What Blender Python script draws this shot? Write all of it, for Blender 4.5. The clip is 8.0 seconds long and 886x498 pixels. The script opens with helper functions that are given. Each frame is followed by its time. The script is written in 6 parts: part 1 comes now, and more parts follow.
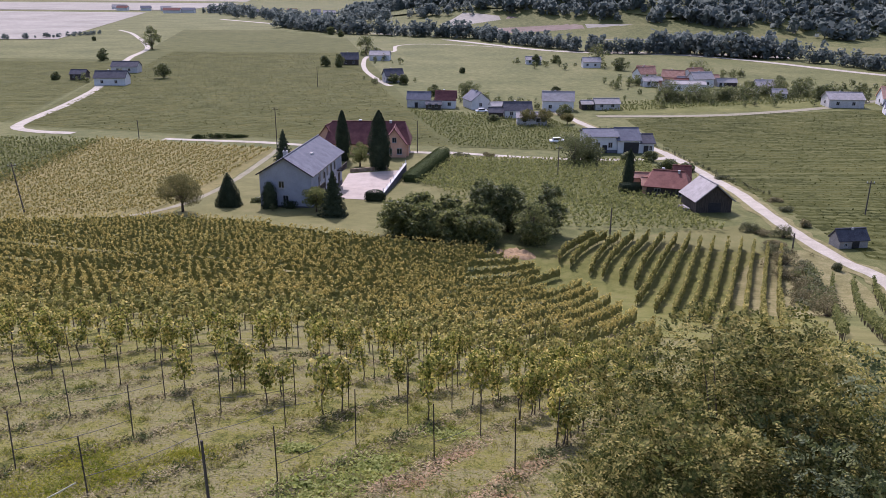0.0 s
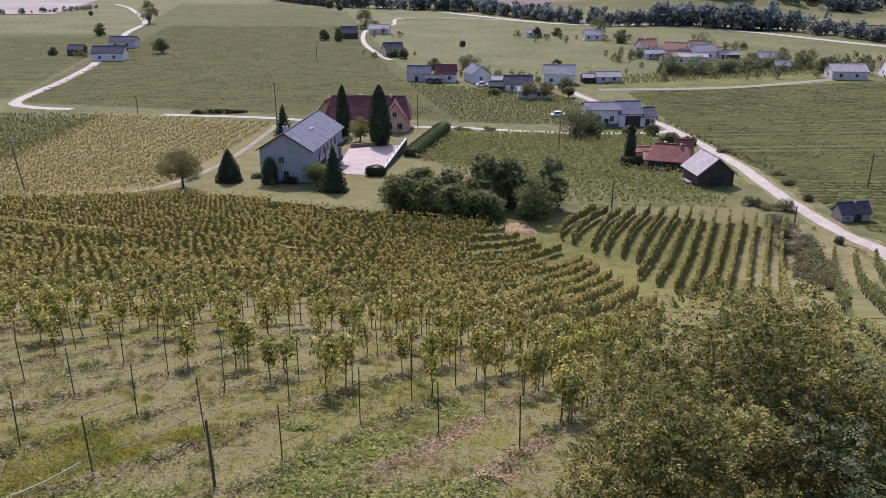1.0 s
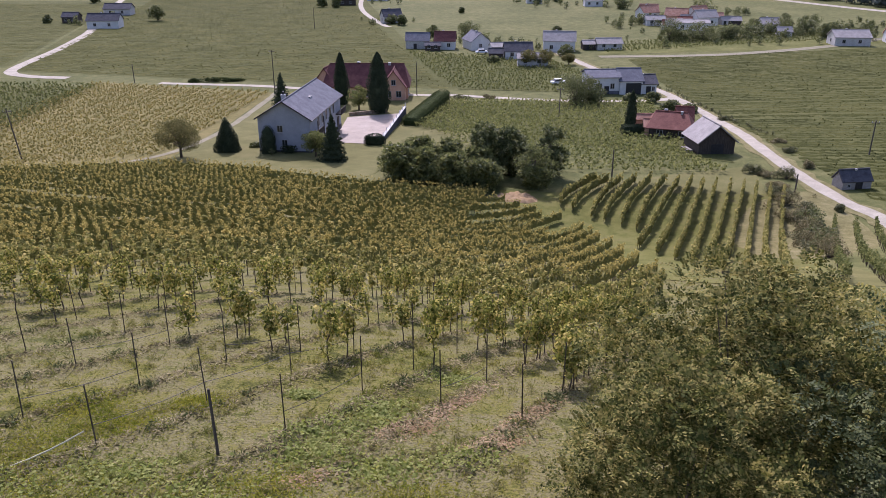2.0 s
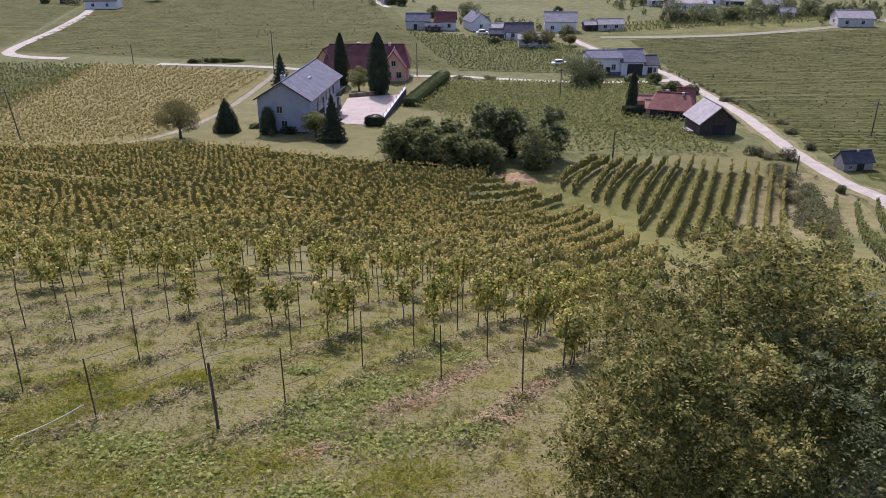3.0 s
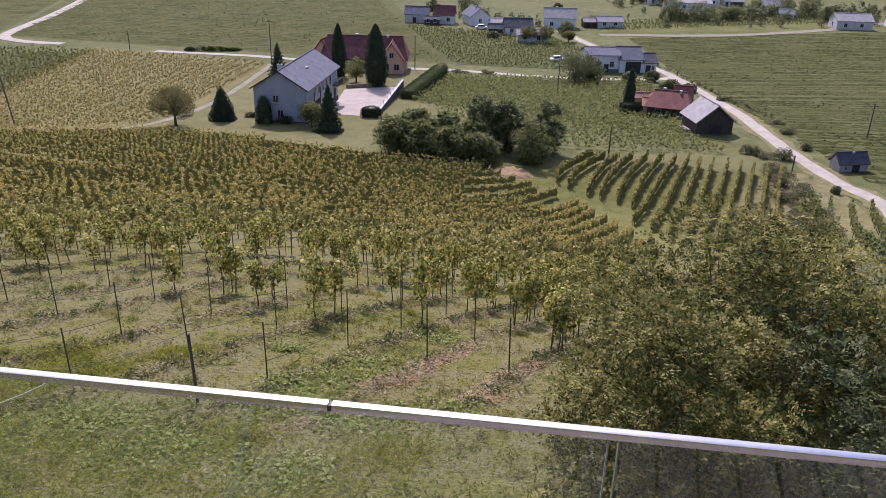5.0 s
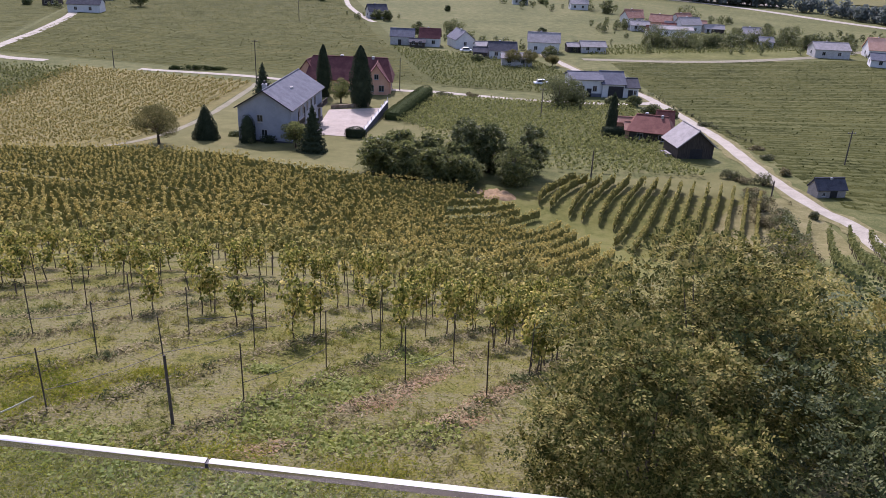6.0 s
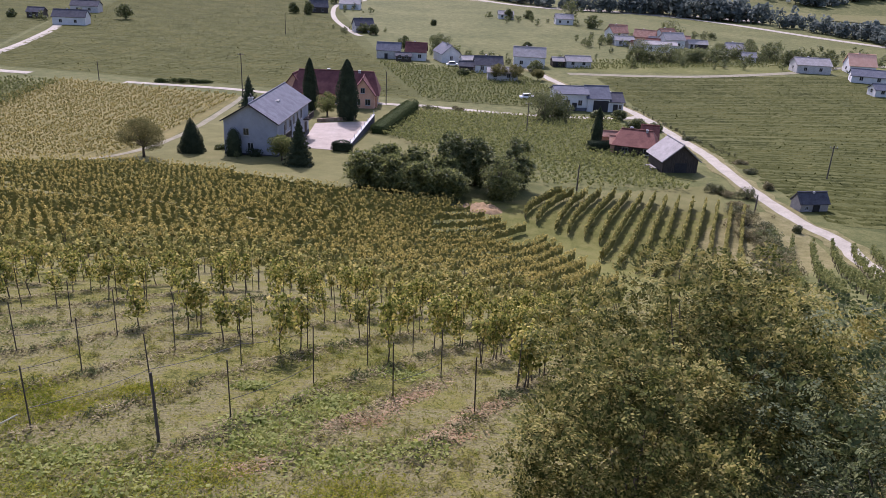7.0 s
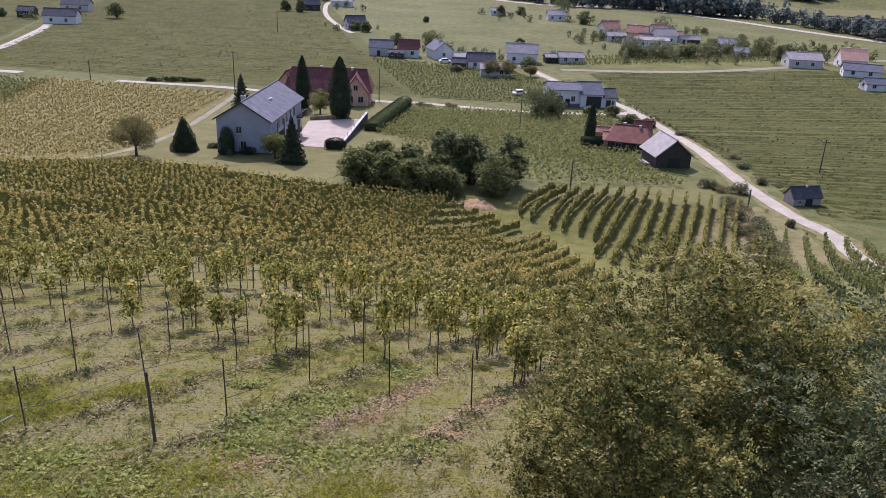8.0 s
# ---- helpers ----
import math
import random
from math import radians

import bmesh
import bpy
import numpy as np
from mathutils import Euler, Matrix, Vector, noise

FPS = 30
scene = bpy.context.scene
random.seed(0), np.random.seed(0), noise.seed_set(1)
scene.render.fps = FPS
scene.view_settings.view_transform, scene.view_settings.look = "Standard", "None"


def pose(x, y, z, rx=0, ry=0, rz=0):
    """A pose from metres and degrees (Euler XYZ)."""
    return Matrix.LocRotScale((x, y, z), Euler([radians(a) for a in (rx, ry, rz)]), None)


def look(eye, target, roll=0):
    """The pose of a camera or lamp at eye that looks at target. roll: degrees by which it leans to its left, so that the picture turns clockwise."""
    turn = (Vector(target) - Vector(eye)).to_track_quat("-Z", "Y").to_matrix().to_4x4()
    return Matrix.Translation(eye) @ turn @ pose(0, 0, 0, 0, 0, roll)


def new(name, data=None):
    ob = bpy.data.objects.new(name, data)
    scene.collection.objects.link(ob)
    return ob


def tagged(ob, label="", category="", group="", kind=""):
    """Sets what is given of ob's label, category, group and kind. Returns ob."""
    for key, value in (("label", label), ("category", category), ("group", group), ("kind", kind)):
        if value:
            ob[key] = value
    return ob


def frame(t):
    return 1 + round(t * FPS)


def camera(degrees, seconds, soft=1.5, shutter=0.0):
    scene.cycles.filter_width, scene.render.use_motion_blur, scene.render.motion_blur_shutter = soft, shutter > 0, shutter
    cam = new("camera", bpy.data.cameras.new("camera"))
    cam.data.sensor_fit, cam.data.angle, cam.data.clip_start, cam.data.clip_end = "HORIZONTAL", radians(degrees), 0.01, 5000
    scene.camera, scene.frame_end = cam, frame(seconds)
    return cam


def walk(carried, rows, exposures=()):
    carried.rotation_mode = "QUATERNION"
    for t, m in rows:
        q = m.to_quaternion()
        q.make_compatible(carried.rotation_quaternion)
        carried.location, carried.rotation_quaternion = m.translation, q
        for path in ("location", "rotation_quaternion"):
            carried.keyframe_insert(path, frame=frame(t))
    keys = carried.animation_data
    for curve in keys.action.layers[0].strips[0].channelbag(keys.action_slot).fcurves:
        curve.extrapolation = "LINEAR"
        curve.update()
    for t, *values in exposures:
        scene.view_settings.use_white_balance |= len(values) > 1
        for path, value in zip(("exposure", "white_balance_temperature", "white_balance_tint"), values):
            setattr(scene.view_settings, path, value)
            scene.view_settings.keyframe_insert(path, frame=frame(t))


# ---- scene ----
cam = camera(58.5, 8.0, soft=0.6)


def held(x, y, z, tilt, turn, roll):
    """A hand-held pose: the place, then tilt, turn and roll in degrees."""
    return pose(x, y, 40 + z, tilt, 0, turn) @ pose(0, 0, 0, 0, 0, roll)


PATH = [
    (0.0, held(0.103, -0.019, 0.370, 71.525, -0.002, 0.441)),
    (0.5, held(0.069, 0.086, 0.369, 70.942, 0.059, 0.329)),
    (1.0, held(0.042, 0.144, 0.367, 69.703, 0.056, 0.148)),
    (1.5, held(-0.001, 0.221, 0.330, 68.523, -0.001, -0.006)),
    (3.0, held(-0.018, 0.285, 0.106, 66.194, 0.025, 0.031)),
    (3.5, held(0.072, 0.310, -0.231, 66.131, 0.206, -0.229)),
    (4.0, held(0.096, 0.308, -0.316, 65.917, 0.146, 0.375)),
    (5.5, held(0.179, 0.384, -0.363, 65.880, -0.905, 1.920)),
    (6.0, held(0.220, 0.324, -0.287, 67.424, -1.657, 2.448)),
    (6.5, held(0.193, 0.330, -0.258, 68.410, -2.203, 2.729)),
    (7.0, held(0.182, 0.313, -0.212, 68.412, -2.691, 2.818)),
    (7.5, held(0.180, 0.314, -0.212, 68.319, -3.022, 2.799)),
    (8.0, held(0.158, 0.331, -0.230, 68.214, -3.154, 2.523)),
]
walk(cam, PATH, ((0.0, 0.78, 5640, 35), (1.5, 0.74, 5660, 35), (5.5, 0.74, 5660, 35), (6.5, 0.78, 5650, 35), (8.0, 0.77, 5650, 35)))

# ---- light ----
SUN_AZ, SUN_EL = radians(-10), radians(45)
world = bpy.data.worlds.new("world")
scene.world = world
world.use_nodes = True
wn = world.node_tree.nodes
sky = wn.new("ShaderNodeTexSky")
sky.sky_type = "NISHITA"
sky.sun_disc = False
sky.sun_elevation, sky.sun_rotation = SUN_EL, SUN_AZ
sky.dust_density = 3.0
sky.air_density = 1.5
world.node_tree.links.new(sky.outputs[0], wn["Background"].inputs[0])
wn["Background"].inputs[1].default_value = 0.125
sun_way = Vector((math.sin(SUN_AZ) * math.cos(SUN_EL), math.cos(SUN_AZ) * math.cos(SUN_EL), math.sin(SUN_EL)))
sun_data = bpy.data.lights.new("sun", "SUN")
sun_data.energy, sun_data.angle, sun_data.color = 3.7, radians(0.6), (1.0, 0.94, 0.84)
sun = new("sun", sun_data)
sun.matrix_world = look(tuple(sun_way * 100), (0, 0, 0))

# ---- materials ----
def mat(name, colors, scale=1.0, rough=0.8, bump=0.0, fine=8.0, metal=0.0, island=0.0, trans=0.0, spec=0.3, stretch=None, obj=0.0, big=0.0, tight=0.5):
    """A procedural material: colours ramped over noise at two scales, with relief; island varies loose pieces, obj whole objects,
    trans lets light through (leaves), big adds patches ten times as wide, tight sharpens the steps."""
    m = bpy.data.materials.new(name)
    m.use_nodes = True
    nt = m.node_tree
    n, link = nt.nodes, nt.links.new
    b = n["Principled BSDF"]
    b.inputs["Roughness"].default_value = rough
    b.inputs["Metallic"].default_value = metal
    b.inputs["Specular IOR Level"].default_value = spec
    co = n.new("ShaderNodeNewGeometry")
    mp = n.new("ShaderNodeMapping")
    mp.inputs["Scale"].default_value = stretch or (1, 1, 1)
    link(co.outputs["Position"], mp.inputs[0])
    a = n.new("ShaderNodeTexNoise")
    a.inputs["Scale"].default_value, a.inputs["Detail"].default_value, a.inputs["Roughness"].default_value = scale, 4, 0.65
    f = n.new("ShaderNodeTexNoise")
    f.inputs["Scale"].default_value, f.inputs["Detail"].default_value = scale * fine, 3
    link(mp.outputs[0], a.inputs["Vector"])
    link(mp.outputs[0], f.inputs["Vector"])

    def sums(x, y, k):
        q = n.new("ShaderNodeMath")
        q.operation = "MULTIPLY_ADD"
        link(y, q.inputs[0])
        q.inputs[1].default_value = k
        link(x, q.inputs[2])
        return q.outputs[0]

    def less(x, k):
        q = n.new("ShaderNodeMath")
        q.operation = "SUBTRACT"
        link(x, q.inputs[0])
        q.inputs[1].default_value = k
        return q.outputs[0]

    v = less(sums(a.outputs["Fac"], f.outputs["Fac"], 0.6), 0.3)
    if big:
        g = n.new("ShaderNodeTexNoise")
        g.inputs["Scale"].default_value, g.inputs["Detail"].default_value = scale / 10, 3
        link(mp.outputs[0], g.inputs["Vector"])
        v = less(sums(v, g.outputs["Fac"], big), big / 2)
    if island:
        v = less(sums(v, co.outputs["Random Per Island"], island), island / 2)
    if obj:
        oi = n.new("ShaderNodeObjectInfo")
        v = less(sums(v, oi.outputs["Random"], obj), obj / 2)
    r = n.new("ShaderNodeValToRGB")
    while len(r.color_ramp.elements) < len(colors):
        r.color_ramp.elements.new(0.5)
    for i, c in enumerate(colors):
        e = r.color_ramp.elements[i]
        e.position = 0.5 + tight * (i / max(1, len(colors) - 1) - 0.5)
        e.color = (*c, 1)
    link(v, r.inputs[0])
    link(r.outputs[0], b.inputs["Base Color"])
    if bump:
        bp = n.new("ShaderNodeBump")
        bp.inputs["Strength"].default_value = 1.0
        bp.inputs["Distance"].default_value = bump
        link(f.outputs["Fac"], bp.inputs["Height"])
        link(bp.outputs[0], b.inputs["Normal"])
    if trans:
        tr = n.new("ShaderNodeBsdfTranslucent")
        link(r.outputs[0], tr.inputs["Color"])
        mx = n.new("ShaderNodeMixShader")
        mx.inputs[0].default_value = trans
        link(b.outputs[0], mx.inputs[1])
        link(tr.outputs[0], mx.inputs[2])
        link(mx.outputs[0], n["Material Output"].inputs["Surface"])
    return m


M_GROUND = mat("meadow", [(0.0547, 0.064, 0.0192), (0.076, 0.083, 0.0261), (0.103, 0.105, 0.0361), (0.135, 0.128, 0.053)], 0.35, 0.95, 0.05, 12, big=0.6, spec=0.08)
M_SLOPE = mat("slope_grass", [(0.052, 0.055, 0.014), (0.085, 0.088, 0.021), (0.13, 0.12, 0.032), (0.108, 0.1, 0.042), (0.145, 0.13, 0.064), (0.098, 0.1, 0.025), (0.062, 0.066, 0.02)], 1.3, 0.95, 0.06, 10, big=0.9, tight=0.5, spec=0.05)
M_LAWN = mat("lawn", [(0.0806, 0.081, 0.0248), (0.108, 0.104, 0.0347), (0.14, 0.127, 0.0496)], 0.25, 0.95, 0.02, 20, spec=0.1)
M_SWARD = mat("mown_sward", [(0.058, 0.064, 0.014), (0.086, 0.09, 0.022), (0.118, 0.114, 0.034), (0.098, 0.09, 0.036)], 0.5, 0.95, 0.03, 14, big=0.6, spec=0.06)
M_FIELD = mat("field_green", [(0.05, 0.055, 0.017), (0.07, 0.075, 0.023), (0.095, 0.096, 0.033)], 0.12, 0.95, 0.15, 22, big=0.4, spec=0.05)
M_YELLOW = mat("field_yellow", [(0.0968, 0.0902, 0.0294), (0.137, 0.121, 0.0441), (0.179, 0.152, 0.063)], 0.2, 0.95, 0.05, 10, spec=0.05)
M_STUBBLE = mat("field_stubble", [(0.15, 0.142, 0.11), (0.2, 0.188, 0.15), (0.25, 0.234, 0.19)], 0.02, 0.95, 0.0, 10, spec=0.1)
M_PLOUGH = mat("field_ploughed", [(0.12, 0.092, 0.072), (0.16, 0.125, 0.1), (0.2, 0.165, 0.13)], 0.02, 0.95, 0.0, 10, spec=0.05)
M_ROAD = mat("gravel_road", [(0.214, 0.192, 0.141), (0.271, 0.246, 0.187), (0.328, 0.301, 0.236)], 0.5, 0.9, 0.02, 8)
M_PAVE = mat("paving", [(0.215, 0.18, 0.142), (0.265, 0.225, 0.18), (0.315, 0.272, 0.222)], 0.4, 0.9, 0.01, 8)
M_SOIL = mat("soil", [(0.13, 0.085, 0.05), (0.22, 0.16, 0.1), (0.33, 0.27, 0.19)], 1.2, 0.95, 0.05, 8)
M_REDSOIL = mat("red_soil", [(0.17, 0.112, 0.054), (0.235, 0.162, 0.086), (0.31, 0.225, 0.132)], 1.2, 0.95, 0, 8, island=0.3, spec=0.05)
M_MULCH = mat("mulch", [(0.088, 0.0745, 0.0336), (0.145, 0.124, 0.0613), (0.215, 0.184, 0.0966), (0.3, 0.257, 0.143)], 1.2, 0.95, 0, 8, island=0.5, trans=0.3, spec=0.02)
M_VINE_NEAR = mat("vine_leaf_near", [(0.08, 0.096, 0.017), (0.185, 0.196, 0.036), (0.33, 0.31, 0.064), (0.47, 0.385, 0.11)], 1.8, 0.75, 0, 3, island=0.7, trans=0.4, spec=0.1)
M_VINE = mat("vine_leaf", [(0.13, 0.135, 0.034), (0.231, 0.224, 0.06), (0.338, 0.306, 0.09), (0.437, 0.365, 0.12)], 2.2, 0.75, 0, 3, island=0.6, trans=0.46, spec=0.1)
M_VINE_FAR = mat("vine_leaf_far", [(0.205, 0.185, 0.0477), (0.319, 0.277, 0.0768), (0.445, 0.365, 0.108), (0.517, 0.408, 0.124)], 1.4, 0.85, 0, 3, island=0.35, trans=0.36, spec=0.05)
M_VINE_VALLEY = mat("vine_leaf_valley", [(0.125, 0.142, 0.045), (0.205, 0.218, 0.07), (0.29, 0.29, 0.1)], 0.9, 0.8, 0, 3, island=0.4, trans=0.5, spec=0.06)
# Darker copy of the vine leaf; shade inside the rows is put into its colour.
M_INNER_SHADE = mat("shaded_inner_vine_leaf", [(0.127, 0.132, 0.0399), (0.197, 0.192, 0.0605), (0.279, 0.258, 0.0871)], 3.0, 0.9, 0.06, 4, spec=0.05, trans=0.36)
M_VINE_Y = mat("vine_leaf_yellow", [(0.176, 0.163, 0.0463), (0.269, 0.238, 0.0706), (0.384, 0.311, 0.105)], 0.5, 0.8, 0, 3, island=0.6, trans=0.45, spec=0.15)
M_FIELDVINE = mat("field_vine_leaf", [(0.0577, 0.063, 0.018), (0.0906, 0.094, 0.027), (0.134, 0.129, 0.043)], 0.9, 0.95, 0.12, 6, big=1.0, spec=0.05, trans=0.35)
M_FIELDVINE_EAST = mat("field_vine_leaf_deep", [(0.044, 0.051, 0.014), (0.07, 0.076, 0.021), (0.104, 0.105, 0.033)], 0.7, 0.95, 0.12, 6, big=1.2, spec=0.04, trans=0.35)
M_LEAF = mat("tree_leaf", [(0.065, 0.08, 0.028), (0.115, 0.13, 0.045), (0.175, 0.185, 0.068)], 0.5, 0.6, 0, 3, island=0.5, trans=0.42)
M_ASH = mat("ash_leaf", [(0.052, 0.0621, 0.0152), (0.104, 0.113, 0.0266), (0.182, 0.173, 0.0437), (0.281, 0.242, 0.076)], 1.2, 0.7, 0, 3, island=0.7, trans=0.3, spec=0.06)
M_HEDGE = mat("hedge_leaf", [(0.03, 0.044, 0.014), (0.05, 0.068, 0.022), (0.078, 0.096, 0.034)], 0.8, 0.9, 0, 3, island=0.4, trans=0.3, spec=0.05)
M_NEARTREE = mat("dense_leaf", [(0.038, 0.054, 0.018), (0.078, 0.098, 0.03), (0.14, 0.155, 0.055)], 1.0, 0.7, 0, 3, island=0.7, trans=0.3, spec=0.2)
M_FIR = mat("conifer_needle", [(0.026, 0.038, 0.02), (0.043, 0.056, 0.03), (0.066, 0.08, 0.042)], 0.8, 0.9, 0, 3, island=0.4, trans=0.2, spec=0.06)
M_WALNUT = mat("walnut_leaf", [(0.095, 0.093, 0.032), (0.15, 0.142, 0.049), (0.21, 0.19, 0.074)], 0.8, 0.8, 0, 3, island=0.5, trans=0.42, spec=0.1)
# Distant haze is painted into this leaf colour: paler and bluer than tree_leaf.
M_FAR_HAZE = mat("far_forest_haze", [(0.105, 0.128, 0.112), (0.132, 0.155, 0.136), (0.162, 0.185, 0.162)], 0.03, 1.0, 0, 8, island=0.3, trans=0.5, spec=0.0)
M_BARK = mat("bark", [(0.05, 0.038, 0.026), (0.09, 0.07, 0.05), (0.14, 0.115, 0.085)], 6, 0.9, 0.02, 4, stretch=(1, 1, 0.2))
M_STEEL_POST = mat("weathered_post", [(0.035, 0.028, 0.022), (0.06, 0.05, 0.038), (0.1, 0.085, 0.065)], 5, 0.8, 0, 4, obj=0.3, spec=0.1)
M_POLE = mat("pole_wood", [(0.05, 0.042, 0.035), (0.09, 0.075, 0.06), (0.13, 0.11, 0.09)], 4, 0.9, 0.01, 4, stretch=(1, 1, 0.1))
M_PLASTER = mat("plaster_pale", [(0.221, 0.231, 0.256), (0.266, 0.276, 0.301), (0.306, 0.316, 0.341)], 0.6, 0.9, 0.01, 12)
M_WHITE = mat("plaster_white", [(0.435, 0.435, 0.426), (0.522, 0.522, 0.505), (0.592, 0.583, 0.566)], 0.6, 0.9, 0.01, 12)
M_ORANGE = mat("plaster_orange", [(0.5, 0.27, 0.17), (0.58, 0.33, 0.22), (0.64, 0.39, 0.27)], 0.6, 0.9, 0.01, 12)
M_SLATE = mat("roof_grey", [(0.0721, 0.0762, 0.0927), (0.101, 0.105, 0.123), (0.134, 0.14, 0.158)], 0.7, 0.85, 0.02, 8, spec=0.15)
M_REDROOF = mat("roof_red", [(0.078, 0.03, 0.029), (0.115, 0.045, 0.041), (0.155, 0.066, 0.057)], 0.8, 0.85, 0.02, 8, spec=0.15)
M_BRIGHTRED = mat("roof_orange_red", [(0.115, 0.046, 0.035), (0.155, 0.064, 0.048), (0.205, 0.094, 0.07)], 0.8, 0.85, 0.02, 8, spec=0.15)
M_CLAYROOF = mat("roof_weathered_clay", [(0.2, 0.105, 0.075), (0.27, 0.15, 0.105), (0.35, 0.22, 0.165)], 0.8, 0.9, 0.02, 8, spec=0.1)
M_DARKROOF = mat("roof_dark", [(0.04, 0.04, 0.047), (0.066, 0.066, 0.074), (0.092, 0.092, 0.1)], 0.8, 0.9, 0.02, 8, spec=0.1)
M_TIN = mat("roof_pale", [(0.2, 0.185, 0.17), (0.26, 0.242, 0.225), (0.32, 0.3, 0.28)], 0.8, 0.85, 0.01, 8, spec=0.15)
M_WOOD = mat("dark_timber", [(0.025, 0.02, 0.016), (0.05, 0.04, 0.032), (0.08, 0.065, 0.052)], 2, 0.85, 0.01, 6, stretch=(3, 3, 0.4))
M_PANE = mat("window_pane", [(0.012, 0.014, 0.017), (0.025, 0.028, 0.032)], 0.5, 0.08, 0, 4, spec=0.6)
M_FRAME = mat("window_frame", [(0.24, 0.24, 0.235), (0.33, 0.33, 0.32)], 3, 0.5, 0, 4)
M_CONCRETE = mat("concrete", [(0.3, 0.29, 0.27), (0.4, 0.39, 0.37), (0.48, 0.47, 0.45)], 1.0, 0.9, 0.01, 8)
M_STEEL = mat("brushed_steel", [(0.44, 0.43, 0.42), (0.54, 0.53, 0.51)], 30, 0.17, 0, 4, metal=1.0)
M_CAR = mat("car_paint", [(0.7, 0.7, 0.7), (0.78, 0.78, 0.78)], 1, 0.3, 0, 4)
M_DARK = mat("dark_trim", [(0.015, 0.015, 0.016), (0.03, 0.03, 0.032)], 2, 0.6, 0, 4)
M_TRACK = mat("dry_track", [(0.12, 0.112, 0.064), (0.16, 0.148, 0.088), (0.2, 0.182, 0.116)], 0.3, 0.95, 0.02, 8)
M_DRYGRASS = mat("dry_meadow", [(0.068, 0.076, 0.02), (0.1, 0.104, 0.032), (0.14, 0.135, 0.05)], 0.1, 0.95, 0.03, 10, spec=0.05)
M_DECK = mat("deck_board", [(0.13, 0.112, 0.0896), (0.182, 0.158, 0.128), (0.235, 0.209, 0.17)], 3, 0.75, 0.003, 6, stretch=(6, 0.5, 1), obj=0.3)
M_GRASS = mat("grass_blade", [(0.102, 0.12, 0.0192), (0.162, 0.174, 0.0312), (0.252, 0.234, 0.0504), (0.198, 0.187, 0.0696), (0.27, 0.24, 0.108), (0.186, 0.198, 0.036), (0.12, 0.13, 0.0312)], 1.3, 0.9, 0, 10, island=0.25, trans=0.45, spec=0.03, big=0.9, tight=0.5)
M_HERB = mat("broad_herb", [(0.169, 0.209, 0.0351), (0.23, 0.259, 0.0513), (0.304, 0.313, 0.0783)], 0.9, 0.7, 0, 4, island=0.4, trans=0.5)
M_WEED = mat("dark_weed", [(0.052, 0.0676, 0.0234), (0.091, 0.109, 0.0364), (0.15, 0.156, 0.065)], 0.9, 0.8, 0, 4, island=0.5, trans=0.3, spec=0.1)
M_LUSH = mat("lush_grass", [(0.0975, 0.124, 0.013), (0.182, 0.202, 0.0208), (0.286, 0.26, 0.0338), (0.156, 0.195, 0.0234)], 1.1, 0.9, 0, 8, island=0.3, trans=0.45, spec=0.03, big=0.5)
M_HOSE = mat("pale_hose", [(0.34, 0.33, 0.2), (0.42, 0.4, 0.27)], 3, 0.6, 0, 4)
M_SHRUB = mat("dull_shrub", [(0.06, 0.068, 0.024), (0.1, 0.106, 0.04), (0.165, 0.16, 0.072)], 0.8, 0.7, 0, 3, island=0.5, trans=0.3)
M_BROWN = mat("dry_shrub", [(0.11, 0.1, 0.042), (0.18, 0.16, 0.076), (0.26, 0.23, 0.125)], 0.8, 0.8, 0, 3, island=0.5, trans=0.35, spec=0.08)
M_SOFT = mat("soft_leaf", [(0.09, 0.108, 0.033), (0.155, 0.17, 0.055), (0.235, 0.24, 0.084)], 0.9, 0.7, 0, 3, island=0.5, trans=0.5, spec=0.08)
M_GLASS = bpy.data.materials.new("clear_glass")
M_GLASS.use_nodes = True
gb = M_GLASS.node_tree.nodes["Principled BSDF"]
gb.inputs["Base Color"].default_value = (0.85, 0.92, 0.87, 1)
gb.inputs["Roughness"].default_value = 0.0
gb.inputs["Transmission Weight"].default_value = 1.0
gb.inputs["IOR"].default_value = 1.45
M_EDGE = mat("ground_glass_edge", [(0.1, 0.115, 0.105), (0.16, 0.18, 0.165)], 20, 0.4, 0, 4)
M_SCRUBLAND = mat("scrubland", [(0.1, 0.094, 0.036), (0.145, 0.132, 0.056), (0.2, 0.178, 0.09)], 0.8, 0.95, 0.05, 8, spec=0.05)

# ---- mesh helpers ----
def solid(name, verts, faces, material, smooth=False):
    """A mesh from vertex and face arrays."""
    me = bpy.data.meshes.new(name)
    me.from_pydata([tuple(v) for v in verts], [], [tuple(f) for f in faces])
    me.materials.append(material)
    if smooth:
        me.polygons.foreach_set("use_smooth", [True] * len(me.polygons))
    me.update()
    return me


def quads(name, v, material):
    """A mesh of loose quads from an array of n x 4 corner points."""
    n = len(v)
    me = bpy.data.meshes.new(name)
    me.vertices.add(n * 4)
    me.vertices.foreach_set("co", np.asarray(v, dtype=np.float32).ravel())
    me.loops.add(n * 4)
    me.loops.foreach_set("vertex_index", np.arange(n * 4, dtype=np.int32))
    me.polygons.add(n)
    me.polygons.foreach_set("loop_start", np.arange(0, n * 4, 4, dtype=np.int32))
    me.update(calc_edges=True)
    me.materials.append(material)
    return me


def put(name, me, parent=None, label="", category="", group="", kind="", m=None):
    ob = new(name, me)
    if parent is not None:
        ob.parent = parent
    if m is not None:
        ob.matrix_basis = m
    return tagged(ob, label, category, group, kind)


def part(name, bm, material, parent, label=""):
    me = bpy.data.meshes.new(name)
    bm.to_mesh(me)
    bm.free()
    me.materials.append(material)
    return put(name, me, parent, label)


